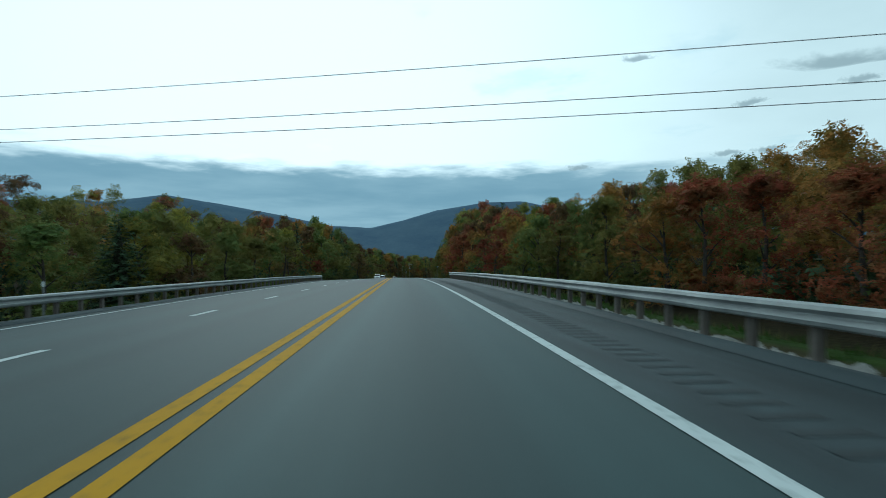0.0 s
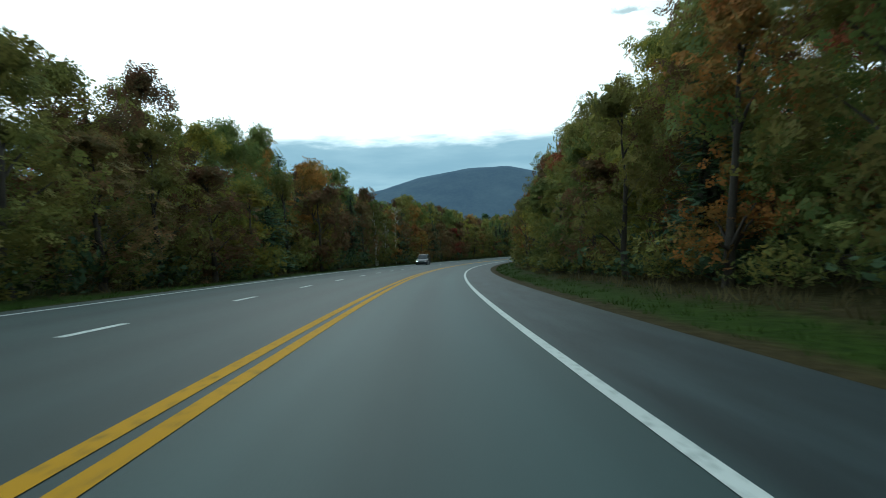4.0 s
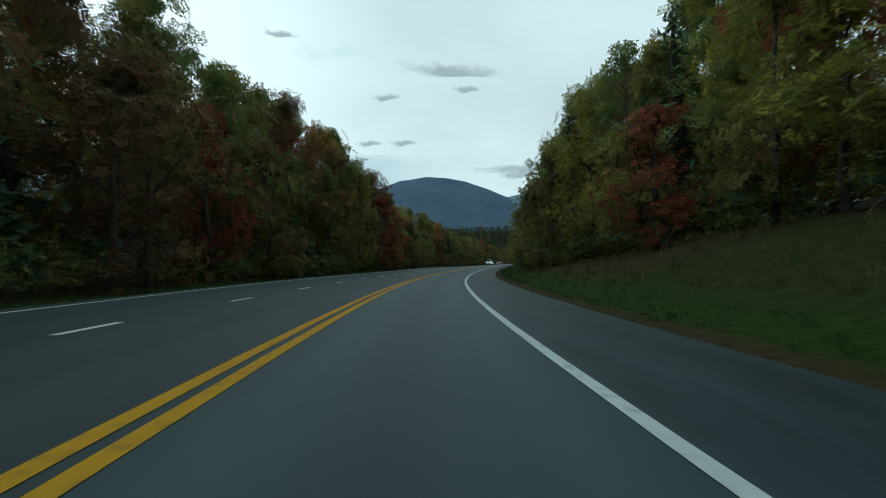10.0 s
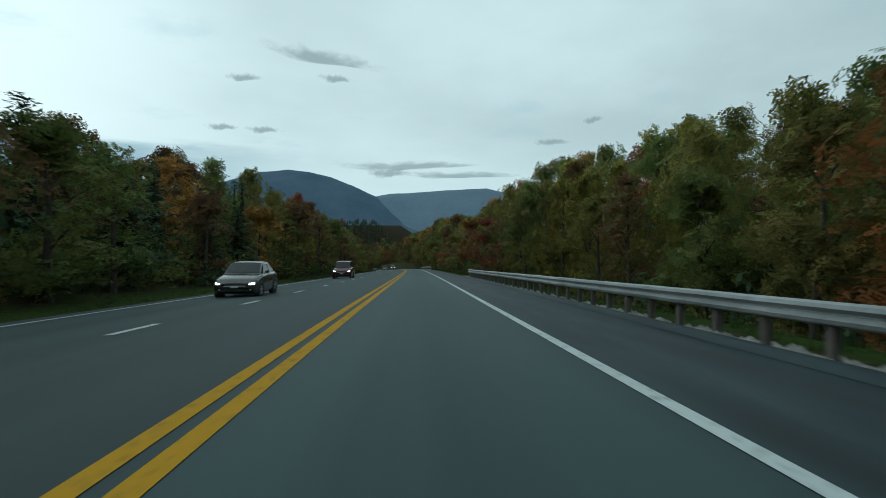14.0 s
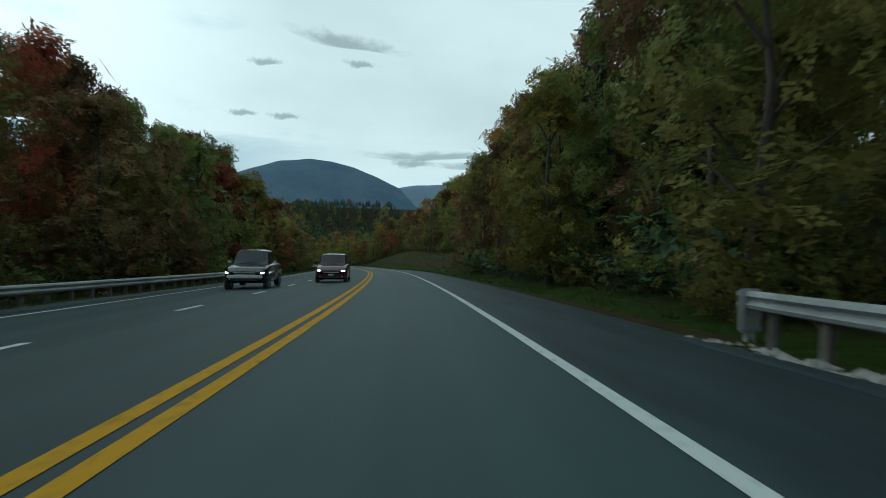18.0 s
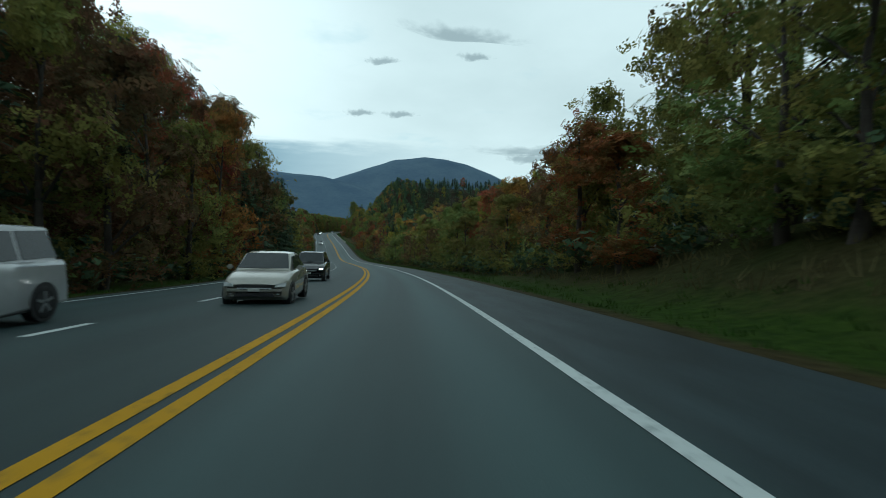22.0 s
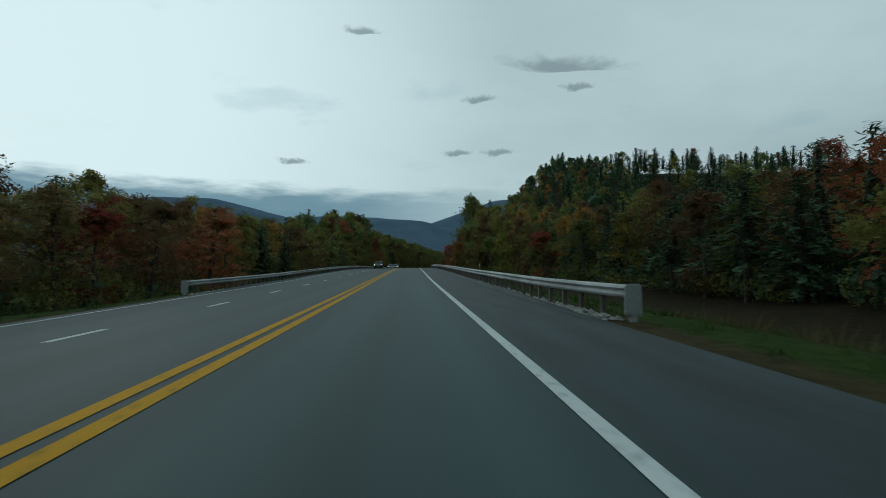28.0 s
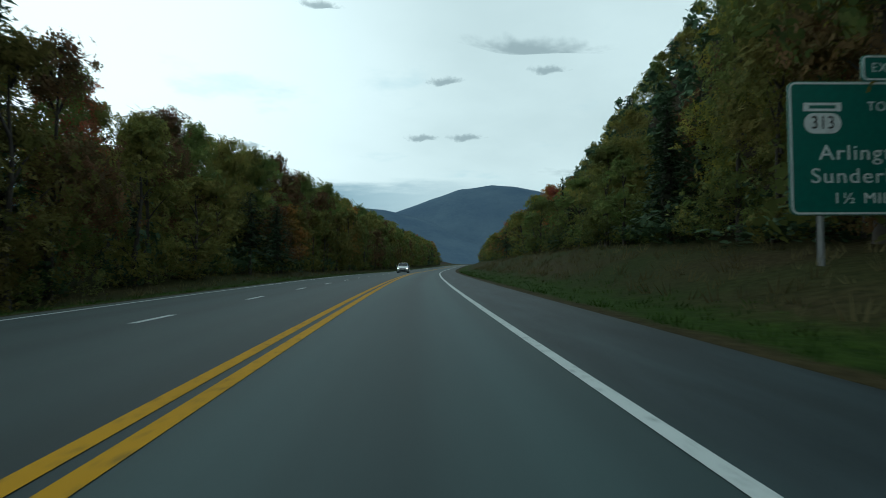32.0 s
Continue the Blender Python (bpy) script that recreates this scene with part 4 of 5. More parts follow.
FAR_SHAPES = {"deep": [broadleaf(k, 80, size=(0.5, 0.85), fill=2, big=0.9) for k in (81, 82)],
              "round": [broadleaf(k, 160, size=(0.36, 0.66), fill=6, big=0.8) for k in (71, 72, 76)],
              "far_conifer": [conifer(k, 110, w, 0.3, (0.5, 0.8)) for k, w in ((77, 1.0), (78, 0.85), (79, 1.1))],
              "slim": [broadleaf(73, 170, 0.75, 0.1, (0.3, 0.54), 6, 0.68)], "conifer": [conifer(74, 220, size=(0.34, 0.6)), conifer(75, 220, 0.8, size=(0.34, 0.6))]}


def placed(geo, where, turn, wide, tall):
    ca, sa = math.cos(turn), math.sin(turn)
    v = geo * (wide, wide, tall)
    return np.stack([v[:, 0] * ca - v[:, 1] * sa + where.x, v[:, 0] * sa + v[:, 1] * ca + where.y, v[:, 2] + where.z], 1)


def stuff(name, pieces, mat, label, category):
    """Many placed meshes of quads or triangles joined into one object; past a piece's outer faces the shade-dark inner
    colour.
    """
    vs, fs, slots, k = [], [], [], 0
    for v, f, *outer in pieces:
        vs.append(v)
        fs.extend([[i + k for i in g] for g in f])
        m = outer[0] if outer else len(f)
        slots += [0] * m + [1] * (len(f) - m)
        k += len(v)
    me = mesh_of(name, np.concatenate(vs), fs, [mat, SHADED_INNER])
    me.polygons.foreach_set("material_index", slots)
    return tagged(new(name, me), label, category, kind="stuff")


for colour, items in woods.items():
    pieces = []
    for where, height, turn, shape, wide in items:
        (wv, wf), (cv, cf, outer) = FAR_SHAPES[shape][int(rng.integers(len(FAR_SHAPES[shape])))]
        pieces.append((placed(cv, where, turn, height / 10 * wide, height / 10), cf, outer))
    stuff("woods", pieces, LEAVES[colour], "dense %s trees of the forest behind the roadside" % WORDS[colour], "woods")

BUSHES = [shrub(k, 150, (0.11, 0.22)) for k in (61, 62, 63)]
for colour in ("green", "olive", "needle"):
    pieces = []
    for right, sign in SIDES:
        s = -30.0 + {"green": 0, "olive": 1.3, "needle": 2.6}[colour]
        while s < 1420:
            lat0, top = front(right, s)
            where = ground_at(s, lat0 + sign * rng.uniform(-0.6, 0.7))
            (wv, wf), (cv, cf, outer) = BUSHES[int(rng.integers(3))]
            pieces.append((placed(cv, where, rng.uniform(0, 6.28), rng.uniform(0.8, 1.5), rng.uniform(0.55, 1.25)), cf))
            where = ground_at(s + 1.5, lat0 + sign * rng.uniform(1.2, 3.6))
            pieces.append((placed(cv, where, rng.uniform(0, 6.28), rng.uniform(1.2, 1.8), rng.uniform(1.2, 1.9)), cf))
            s += rng.uniform(4.0, 7.0)
    stuff("undergrowth", pieces, LEAVES[colour], "tangled %s undergrowth along the foot of the forest" % WORDS[colour], "undergrowth")


# ---- guardrails ----
PROFILE = [(0.0, 0.32), (0.05, 0.345), (0.065, 0.39), (0.005, 0.44), (0.005, 0.46), (0.065, 0.51), (0.05, 0.555), (0.0, 0.58), (-0.012, 0.58), (0.035, 0.55), (0.05, 0.51), (-0.01, 0.46),
           (-0.01, 0.44), (0.05, 0.39), (0.035, 0.35), (-0.012, 0.32)]


def box(bm, lo, hi, bevel=0.0):
    m = Matrix.Translation([(a + b) / 2 for a, b in zip(lo, hi)]) @ Matrix.Diagonal([b - a for a, b in zip(lo, hi)] + [1])
    made = bmesh.ops.create_cube(bm, size=1.0, matrix=m)["verts"]
    if bevel:
        bmesh.ops.bevel(bm, geom=list({e for v in made for e in v.link_edges}), offset=bevel, segments=2, affect="EDGES")


def post_mesh():
    bm = bmesh.new()
    box(bm, (-0.05, -0.012, -0.6), (0.05, 0.012, 0.55))
    box(bm, (-0.05, -0.05, -0.6), (-0.04, 0.05, 0.55))
    box(bm, (0.04, -0.05, -0.6), (0.05, 0.05, 0.55))
    return bm_mesh("post", bm, POST_WOOD)


def block_mesh():
    bm = bmesh.new()
    box(bm, (-0.09, -0.06, 0.34), (0.06, 0.06, 0.56), 0.008)
    return bm_mesh("spacer_block", bm, POST_WOOD)


def terminal_mesh():
    bm = bmesh.new()
    box(bm, (-0.16, -0.05, 0.05), (0.16, 0.05, 0.66), 0.03)
    box(bm, (-0.06, -0.04, -0.5), (0.06, 0.04, 0.1))
    return bm_mesh("end_terminal", bm, STEEL)


POST, BLOCK, TERMINAL = post_mesh(), block_mesh(), terminal_mesh()


def road_pose(s, lat, up=0.0, turn=0.0):
    p = at_road(s, lat, up)
    return Matrix.Translation(p) @ Matrix.Rotation(radians(along(s)[1] + turn), 4, "Z")


def guardrail(s_from, s_to, lat, ends=(1, 1)):
    side = -1 if lat > 0 else 1          # towards the road
    rail = tagged(new("guardrail"), "galvanised steel guardrail on short posts along the paved shoulder", "guardrail", "roadside guardrails")
    rail.matrix_world = road_pose(s_from, lat)
    inv = rail.matrix_world.inverted()
    n = int(round((s_to - s_from) / 2.0))
    for i in range(n):
        a, b = s_from + 2.0 * i, s_from + 2.0 * i + 2.02
        rws = []
        for s in (a, (a + b) / 2, b):
            flare = 0.0
            if ends[1] and s > s_to - 6:
                flare = 0.018 * (s - s_to + 6) ** 2
            if ends[0] and s < s_from + 6:
                flare = max(flare, 0.012 * (s_from + 6 - s) ** 2)
            sag = 0.008 * noise.noise((s * 0.7, lat, 0))
            rws.append([inv @ at_road(s, lat - side * flare + side * (u + 0.09), z + 0.06 + sag) for u, z in PROFILE])
        v, f = sheet(rws, True)
        part("beam", mesh_of("beam", v, f, STEEL), rail)
    s = s_from + 0.2
    while s < s_to:
        flare = 0.018 * max(0.0, s - s_to + 6) ** 2 if ends[1] else 0.0
        if ends[0]:
            flare = max(flare, 0.012 * max(0.0, s_from + 6 - s) ** 2)
        m = inv @ road_pose(s, lat - side * flare, 0.03)
        part("post", POST, rail, place=m)
        part("spacer_block", BLOCK, rail, place=m if side < 0 else m @ Matrix.Rotation(math.pi, 4, "Z"))
        s += 1.03
    for k, s in ((0, s_from), (1, s_to)):
        if ends[k]:
            part("end_terminal", TERMINAL, rail, "grey steel end terminal", inv @ road_pose(s, lat - side * (0.65 if k else 0.43) + side * 0.06))
    return rail


RAILS = [(-60, 52.5, 4.2, (0, 1)), (-60, 63, -9.75, (0, 1)), (499, 590, 4.2, (1, 1)), (667, 704.8, 4.2, (1, 1)), (689, 731, -9.75, (1, 1)), (1095, 1232, 4.2, (1, 1)), (1110, 1249, -9.75, (1, 1))]
for r in RAILS:
    guardrail(*r)

# a low kerb of asphalt in front of the rails
for a, b, lat, _ in RAILS:
    side, lip = (1 if lat > 0 else -1), []
    n = int((b - a) / 2.0)
    for i in range(n + 1):
        s = a + (b - a) * i / n
        low = ease(i / 3) * ease((n - i) / 3)
        lip.append([at_road(s, lat + side * q, 0.004 + z * low * (1 + 0.25 * noise.noise((s * 0.4, lat, 2.0)))) for q, z in ((-0.56, 0.0), (-0.52, 0.05), (-0.46, 0.085), (-0.36, 0.09), (-0.26, 0.05), (-0.2, -0.03))])
    v, f = sheet(lip)
    uv = [(2.4 + 0.1 * (i % 6), a + 2.0 * (i // 6)) for i in range(len(v))]
    tagged(new("kerb", mesh_of("kerb", v, f, ASPHALT, uv, True)), "low dark asphalt kerb along the foot of a guardrail", "kerb", kind="structure")

# rumble strips: short milled grooves across the shoulder beside the rails
v, f = [], []
for a, b in ((-25, 70), (1165, 1235)):
    for i in range(int((b - a) / 0.34)):
        s = a + 0.34 * i
        k, side = len(v), 2.2 + rng.uniform(-0.03, 0.03)
        v += [at_road(s, side, 0.004), at_road(s, side + 0.5, 0.004), at_road(s + 0.12, side + 0.5, 0.004), at_road(s + 0.12, side, 0.004)]
        f.append((k, k + 1, k + 2, k + 3))
tagged(new("rumble_strip", mesh_of("rumble_strip", v, f, two_scale("milled_asphalt", (0.014, 0.020, 0.022), (0.030, 0.040, 0.043), 0.9, 20, 1.0))), "dark milled rumble grooves across the paved shoulder", "rumble strip", kind="stuff")

# broken stone along the foot of the rails
stones = []
octa = np.array([(1, 0, 0), (0, 1, 0), (-1, 0, 0), (0, -1, 0), (0, 0, 1), (0, 0, -0.6)], float)
octa_f = [(0, 1, 4), (1, 2, 4), (2, 3, 4), (3, 0, 4), (1, 0, 5), (2, 1, 5), (3, 2, 5), (0, 3, 5)]
for a, b, lat, _ in RAILS:
    for i in range(int((b - a) * 26)):
        s = rng.uniform(max(a, -25), b)
        q = lat + (1 if lat > 0 else -1) * rng.uniform(-0.32, 0.2)
        sz = rng.uniform(0.03, 0.11)
        v = octa * rng.uniform(0.6, 1.2, (6, 1)) * sz
        stones.append((placed(v, at_road(s, q, -0.03), rng.uniform(0, 6.28), 1.2, 0.8), octa_f))
stuff("gravel", stones, GRAVEL, "pale broken stone along the foot of the guardrails", "gravel")


# ---- grass ----
def grass(name, count, q_lo, q_hi, h_lo, h_hi, mat, label, s_lo=-20, s_hi=1330):
    v, f = [], []
    for i in range(count):
        right = rng.uniform() < 0.68
        q = q_lo + (q_hi - q_lo) * rng.uniform() ** 1.4
        s = rng.uniform(s_lo, s_hi)
        p = ground_at(s, EDGE_R + q if right else EDGE_L - q)
        h, a = rng.uniform(h_lo, h_hi), rng.uniform(0, 6.28)
        w = rng.uniform(0.012, 0.03) * (1 + h)
        dx, dy = math.cos(a), math.sin(a)
        lean = rng.uniform(-0.5, 0.5, 2) * h
        k = len(v)
        for m in (-1.6, 0.0, 1.6):
            ox, oy = m * w * 2.2 * dx + rng.uniform(-0.03, 0.03), m * w * 2.2 * dy
            v += [(p.x + ox - w * dx, p.y + oy - w * dy, p.z - 0.02), (p.x + ox + w * dx, p.y + oy + w * dy, p.z - 0.02), (p.x + ox + lean[0] + m * h * 0.2 * dx, p.y + oy + lean[1] + m * h * 0.2 * dy, p.z + h * (1 - 0.15 * abs(m)))]
        f += [(k, k + 1, k + 2), (k + 3, k + 4, k + 5), (k + 6, k + 7, k + 8)]
    tagged(new(name, mesh_of(name, v, f, mat)), label, "grass", kind="stuff")


GREEN_GRASS = leaf_material("mown_grass", [(0.020, 0.042, 0.008), (0.036, 0.074, 0.012), (0.05, 0.080, 0.016), (0.055, 0.06, 0.02)], 0.15, 0, 0, 0.03)
DRY_GRASS = leaf_material("tall_dry_grass", [(0.065, 0.056, 0.026), (0.10, 0.082, 0.038), (0.13, 0.108, 0.05), (0.065, 0.074, 0.026)], 0.15, 0, 0, 0.03)
grass("grass", 26000, 0.7, 4.0, 0.06, 0.2, GREEN_GRASS, "short green grass on the verges beside the shoulder")
grass("tall_grass", 18000, 3.4, 10, 0.2, 0.6, DRY_GRASS, "tall dry grass and weeds on the banks below the trees")


# ---- exit sign ----
def plain(name, colour, rough=0.5, metal=0.0, grain=0.12):
    m, n, l, b = material(name, rough, metal)
    c = ramp(n, l, noise_tex(n, l, 6, 5), (0.3, tuple(x * (1 - grain) for x in colour)), (0.7, tuple(x * (1 + grain) for x in colour)))
    l.new(c, b.inputs["Base Color"])
    return m


SIGN_GREEN = plain("green_sign_sheet", (0.008, 0.11, 0.085), 0.45)
SIGN_WHITE = plain("white_sign_sheet", (0.55, 0.58, 0.57), 0.5)
SIGN_BLACK = plain("black_lettering", (0.015, 0.015, 0.016), 0.6)
ALU = plain("sign_post_steel", (0.19, 0.20, 0.20), 0.55, 0.4)


def rounded(w, h, r, y0, y1, cx, cz, inner=0.0):
    """A rounded plate, or with inner a rounded frame, from y0 to y1."""
    def loop(ww, hh, rr):
        pts = []
        for sx, sz, a0 in ((1, 1, 0), (-1, 1, 90), (-1, -1, 180), (1, -1, 270)):
            for k in range(6):
                a = radians(a0 + 18 * k)
                pts.append((cx + sx * (ww / 2 - rr) + rr * math.cos(a), cz + sz * (hh / 2 - rr) + rr * math.sin(a)))
        return pts
    o, n = loop(w, h, r), 24
    if not inner:
        v = [(x, y0, z) for x, z in o] + [(x, y1, z) for x, z in o]
        f = [tuple(range(n)), tuple(reversed(range(n, 2 * n)))] + [((k + 1) % n, k, n + k, n + (k + 1) % n) for k in range(n)]
        return v, f
    i = loop(w - 2 * inner, h - 2 * inner, max(0.02, r - inner))
    v = [(x, y0, z) for x, z in o] + [(x, y0, z) for x, z in i] + [(x, y1, z) for x, z in o] + [(x, y1, z) for x, z in i]
    f = []
    for k in range(n):
        q = (k + 1) % n
        f += [(k, q, n + q, n + k), (2 * n + k, 3 * n + k, 3 * n + q, 2 * n + q), (k, 2 * n + k, 2 * n + q, q), (n + k, n + q, 3 * n + q, 3 * n + k)]
    return v, f


def lettering(text, size, x, y, z, mat, parent, align="CENTER", stretch=1.0):
    cu = bpy.data.curves.new("text", "FONT")
    cu.body, cu.size, cu.align_x, cu.align_y, cu.extrude, cu.space_character = text, size, align, "CENTER", 0.004, 1.12
    tmp = bpy.data.objects.new("text", cu)
    scene.collection.objects.link(tmp)
    me = bpy.data.meshes.new_from_object(tmp.evaluated_get(bpy.context.evaluated_depsgraph_get()))
    bpy.data.objects.remove(tmp)
    bpy.data.curves.remove(cu)
    # islands of the text whose widths overlap make one letter
    root = list(range(len(me.vertices)))

    def top(i):
        while root[i] != i:
            root[i] = root[root[i]]
            i = root[i]
        return i

    for e in me.edges:
        root[top(e.vertices[0])] = top(e.vertices[1])
    spans = {}
    for i, vert in enumerate(me.vertices):
        lo, hi = spans.get(top(i), (9.0, -9.0))
        spans[top(i)] = (min(lo, vert.co.x), max(hi, vert.co.x))
    letters = []
    for r, (lo, hi) in sorted(spans.items(), key=lambda item: item[1]):
        if letters and lo < letters[-1][1] - 0.004:
            letters[-1] = (letters[-1][0] | {r}, max(hi, letters[-1][1]))
        else:
            letters.append(({r}, hi))
    for roots, _ in letters:
        ids = [i for i in range(len(root)) if top(i) in roots]
        index = {i: k for k, i in enumerate(ids)}
        f = [tuple(index[i] for i in face.vertices) for face in me.polygons if face.vertices[0] in index]
        part("letter", mesh_of("letter", [me.vertices[i].co.copy() for i in ids], f, mat), parent, place=Matrix.Translation((x, y, z)) @ Matrix.Rotation(radians(90), 4, "X") @ Matrix.Diagonal((stretch, 1, 1, 1)))


def bar_part(name, mat, parent, lo, hi, bevel=0.0, label=""):
    bm = bmesh.new()
    box(bm, lo, hi, bevel)
    return part(name, bm_mesh(name, bm, mat), parent, label)


def exit_sign(s, lat):
    w, h, low = 4.3, 3.65, 2.3
    base = ground_at(s, lat)
    top = at_road(s, 0, 0).z - base.z
    ob = tagged(new("exit_sign"), "large green highway exit sign with white lettering on steel posts", "road sign")
    ob.matrix_world = Matrix.Translation(base) @ Matrix.Rotation(radians(along(s)[1] - 2), 4, "Z")
    z0 = top + low
    v, f = rounded(w, h, 0.2, 0.0, 0.05, 0, z0 + h / 2)
    part("panel", mesh_of("panel", v, f, SIGN_GREEN), ob)
    v, f = rounded(w - 0.05, h - 0.05, 0.19, -0.012, 0.0, 0, z0 + h / 2, 0.055)
    part("border", mesh_of("border", v, f, SIGN_WHITE), ob, "thin white border")
    tx, tz = 0.98, z0 + h + 0.37
    v, f = rounded(2.15, 0.72, 0.13, 0.0, 0.05, tx, tz)
    tab = part("exit_tab", mesh_of("exit_tab", v, f, SIGN_GREEN), ob, "green tab with the exit number")
    v, f = rounded(2.1, 0.67, 0.12, -0.012, 0.0, tx, tz, 0.045)
    part("border", mesh_of("border", v, f, SIGN_WHITE), tab)
    lettering("EXIT", 0.36, tx - 0.42, -0.008, tz, SIGN_WHITE, tab)
    lettering("3", 0.5, tx + 0.68, -0.008, tz, SIGN_WHITE, tab)
    for cx, word in ((-1.22, "313"), (1.2, "7A")):
        bar_part("shield_bar", SIGN_WHITE, ob, (cx - 0.52, -0.012, z0 + 2.83), (cx + 0.52, 0.0, z0 + 3.06), 0.0, "white plate with a bar of small lettering")
        bar_part("shield_lettering", SIGN_GREEN, ob, (cx - 0.36, -0.016, z0 + 2.90), (cx + 0.36, -0.012, z0 + 2.99))
        v, f = rounded(1.02, 0.56, 0.27, -0.012, 0.0, cx, z0 + 2.5)
        sh = part("route_shield", mesh_of("route_shield", v, f, SIGN_WHITE), ob, "white oval route shield with black numerals")
        lettering(word, 0.5, cx, -0.02, z0 + 2.5, SIGN_BLACK, sh, stretch=0.8)
    bar_part("small_lettering", SIGN_WHITE, ob, (0.75, -0.01, z0 + 3.24), (1.75, 0.0, z0 + 3.32))
    lettering("TO", 0.36, 0.28, -0.008, z0 + 2.95, SIGN_WHITE, ob)
    lettering("Arlington", 0.58, 0.02, -0.008, z0 + 1.68, SIGN_WHITE, ob, stretch=1.1)
    lettering("Sunderland", 0.58, 0.02, -0.008, z0 + 1.05, SIGN_WHITE, ob, stretch=1.1)
    lettering("1½ MILES", 0.42, 0.05, -0.008, z0 + 0.45, SIGN_WHITE, ob, stretch=1.1)
    for x in (-1.25, 1.35):
        bm = bmesh.new()
        box(bm, (x - 0.015, 0.06, -0.8), (x + 0.015, 0.22, z0 + h - 0.1))
        box(bm, (x - 0.036, 0.05, -0.8), (x + 0.036, 0.065, z0 + h - 0.1))
        box(bm, (x - 0.036, 0.215, -0.8), (x + 0.036, 0.23, z0 + h - 0.1))
        part("post", bm_mesh("post", bm, ALU), ob, "steel I-section post")
    for z in (0.5, 1.8, 3.1):
        bar_part("brace", ALU, ob, (-2.0, 0.05, z0 + z), (2.0, 0.06, z0 + z + 0.08))


exit_sign(1254.4, 12.3)


# ---- small roadside posts and signs ----
def delineator(s, lat, high=1.1):
    base = ground_at(s, lat)
    ob = tagged(new("delineator_post"), "slim grey roadside post with a small white reflector", "road post", "delineator posts")
    ob.matrix_world = Matrix.Translation(base) @ Matrix.Rotation(radians(along(s)[1]), 4, "Z")
    bm = bmesh.new()
    box(bm, (-0.035, -0.006, -0.3), (0.035, 0.006, high), 0.002)
    box(bm, (-0.01, 0.0, -0.3), (0.01, 0.03, high))
    part("post", bm_mesh("post", bm, ALU), ob)
    v, f = rounded(0.09, 0.16, 0.03, -0.016, -0.006, 0, high - 0.1)
    part("reflector", mesh_of("reflector", v, f, SIGN_WHITE), ob, "white reflector")


for s, lat in ((16, -11.2), (98.6, 6.4), (152, 6.5), (232, 6.3), (700, 5.6), (783, -12.2), (1178, -11.3), (1128, 6.2)):
    delineator(s, lat)


def street_sign(s, lat):
    base = ground_at(s, lat)
    ob = tagged(new("street_sign"), "narrow green street-name sign on a tall steel post", "road sign")
    ob.matrix_world = Matrix.Translation(base) @ Matrix.Rotation(radians(along(s)[1] + 8), 4, "Z")
    bar_part("post", ALU, ob, (-0.035, -0.035, -0.5), (0.035, 0.035, 3.3), 0.008)
    v, f = rounded(0.95, 0.26, 0.04, -0.05, -0.035, 0.1, 3.2)
    plate = part("plate", mesh_of("plate", v, f, SIGN_GREEN), ob)
    bar_part("lettering_bar", SIGN_WHITE, plate, (-0.2, -0.054, 3.16), (0.42, -0.05, 3.24))


street_sign(126.0, 8.3)

# ---- overhead lines ----
WIRE = plain("dark_cable", (0.05, 0.05, 0.055), 0.6)
LINES = tagged(new("overhead_line"), "three dark overhead cables slanting high across the road", "power line")
LINES.matrix_world = road_pose(28, 0)
for high in (12.4, 10.2, 9.35):
    pts, inv = [], LINES.matrix_world.inverted()
    for i in range(25):
        u = i / 24
        x = -46 + 92 * u
        p = at_road(28.0 - 0.28 * x, 0, 0) + (road_pose(28, 0).to_3x3() @ Vector((x, 0, 0)))
        z = LINES.matrix_world.translation.z + high - 0.4 * (1 - (2 * u - 1) ** 2)
        pts.append(inv @ Vector((p.x, p.y, z)))
    v, f = tube([tuple(p) for p in pts], [0.022] * 25, 5)
    part("cable", mesh_of("cable", v, f, WIRE, None, True), LINES)


# ---- cars ----
GLASS = plain("dark_car_glass", (0.02, 0.026, 0.03), 0.06, 0.0)
RUBBER = plain("tyre_rubber", (0.014, 0.014, 0.015), 0.85)
RIM = plain("alloy_rim", (0.42, 0.43, 0.44), 0.35, 0.8)
TRIM = plain("black_plastic_trim", (0.02, 0.02, 0.022), 0.5)
PLATE = plain("pale_plate", (0.5, 0.5, 0.48), 0.5)
CHROME = plain("bright_chrome", (0.62, 0.64, 0.65), 0.25, 0.25)
RED_LENS = plain("red_lens", (0.25, 0.01, 0.01), 0.2)
LAMP = bpy.data.materials.new("lit_headlamp")
_n, _l = nodes_of(LAMP)
_o, _e = _n.new("ShaderNodeOutputMaterial"), _n.new("ShaderNodeEmission")
_e.inputs[0].default_value, _e.inputs[1].default_value = (1.0, 0.95, 0.86, 1), 9.0
_l.new(_e.outputs[0], _o.inputs[0])
CLEAR_LAMP = plain("headlamp_glass", (0.45, 0.47, 0.48), 0.12)
PAINTS = {}


def car_paint(words, colour):
    if words not in PAINTS:
        m = plain("%s_car_paint" % words.replace(" ", "_"), colour, 0.22, 0.1, 0.04)
        lacquer = [x for x in m.node_tree.nodes if x.bl_idname == "ShaderNodeBsdfPrincipled"][0]
        lacquer.inputs["Coat Weight"].default_value, lacquer.inputs["Coat Roughness"].default_value = 0.7, 0.06
        PAINTS[words] = m
    return PAINTS[words]


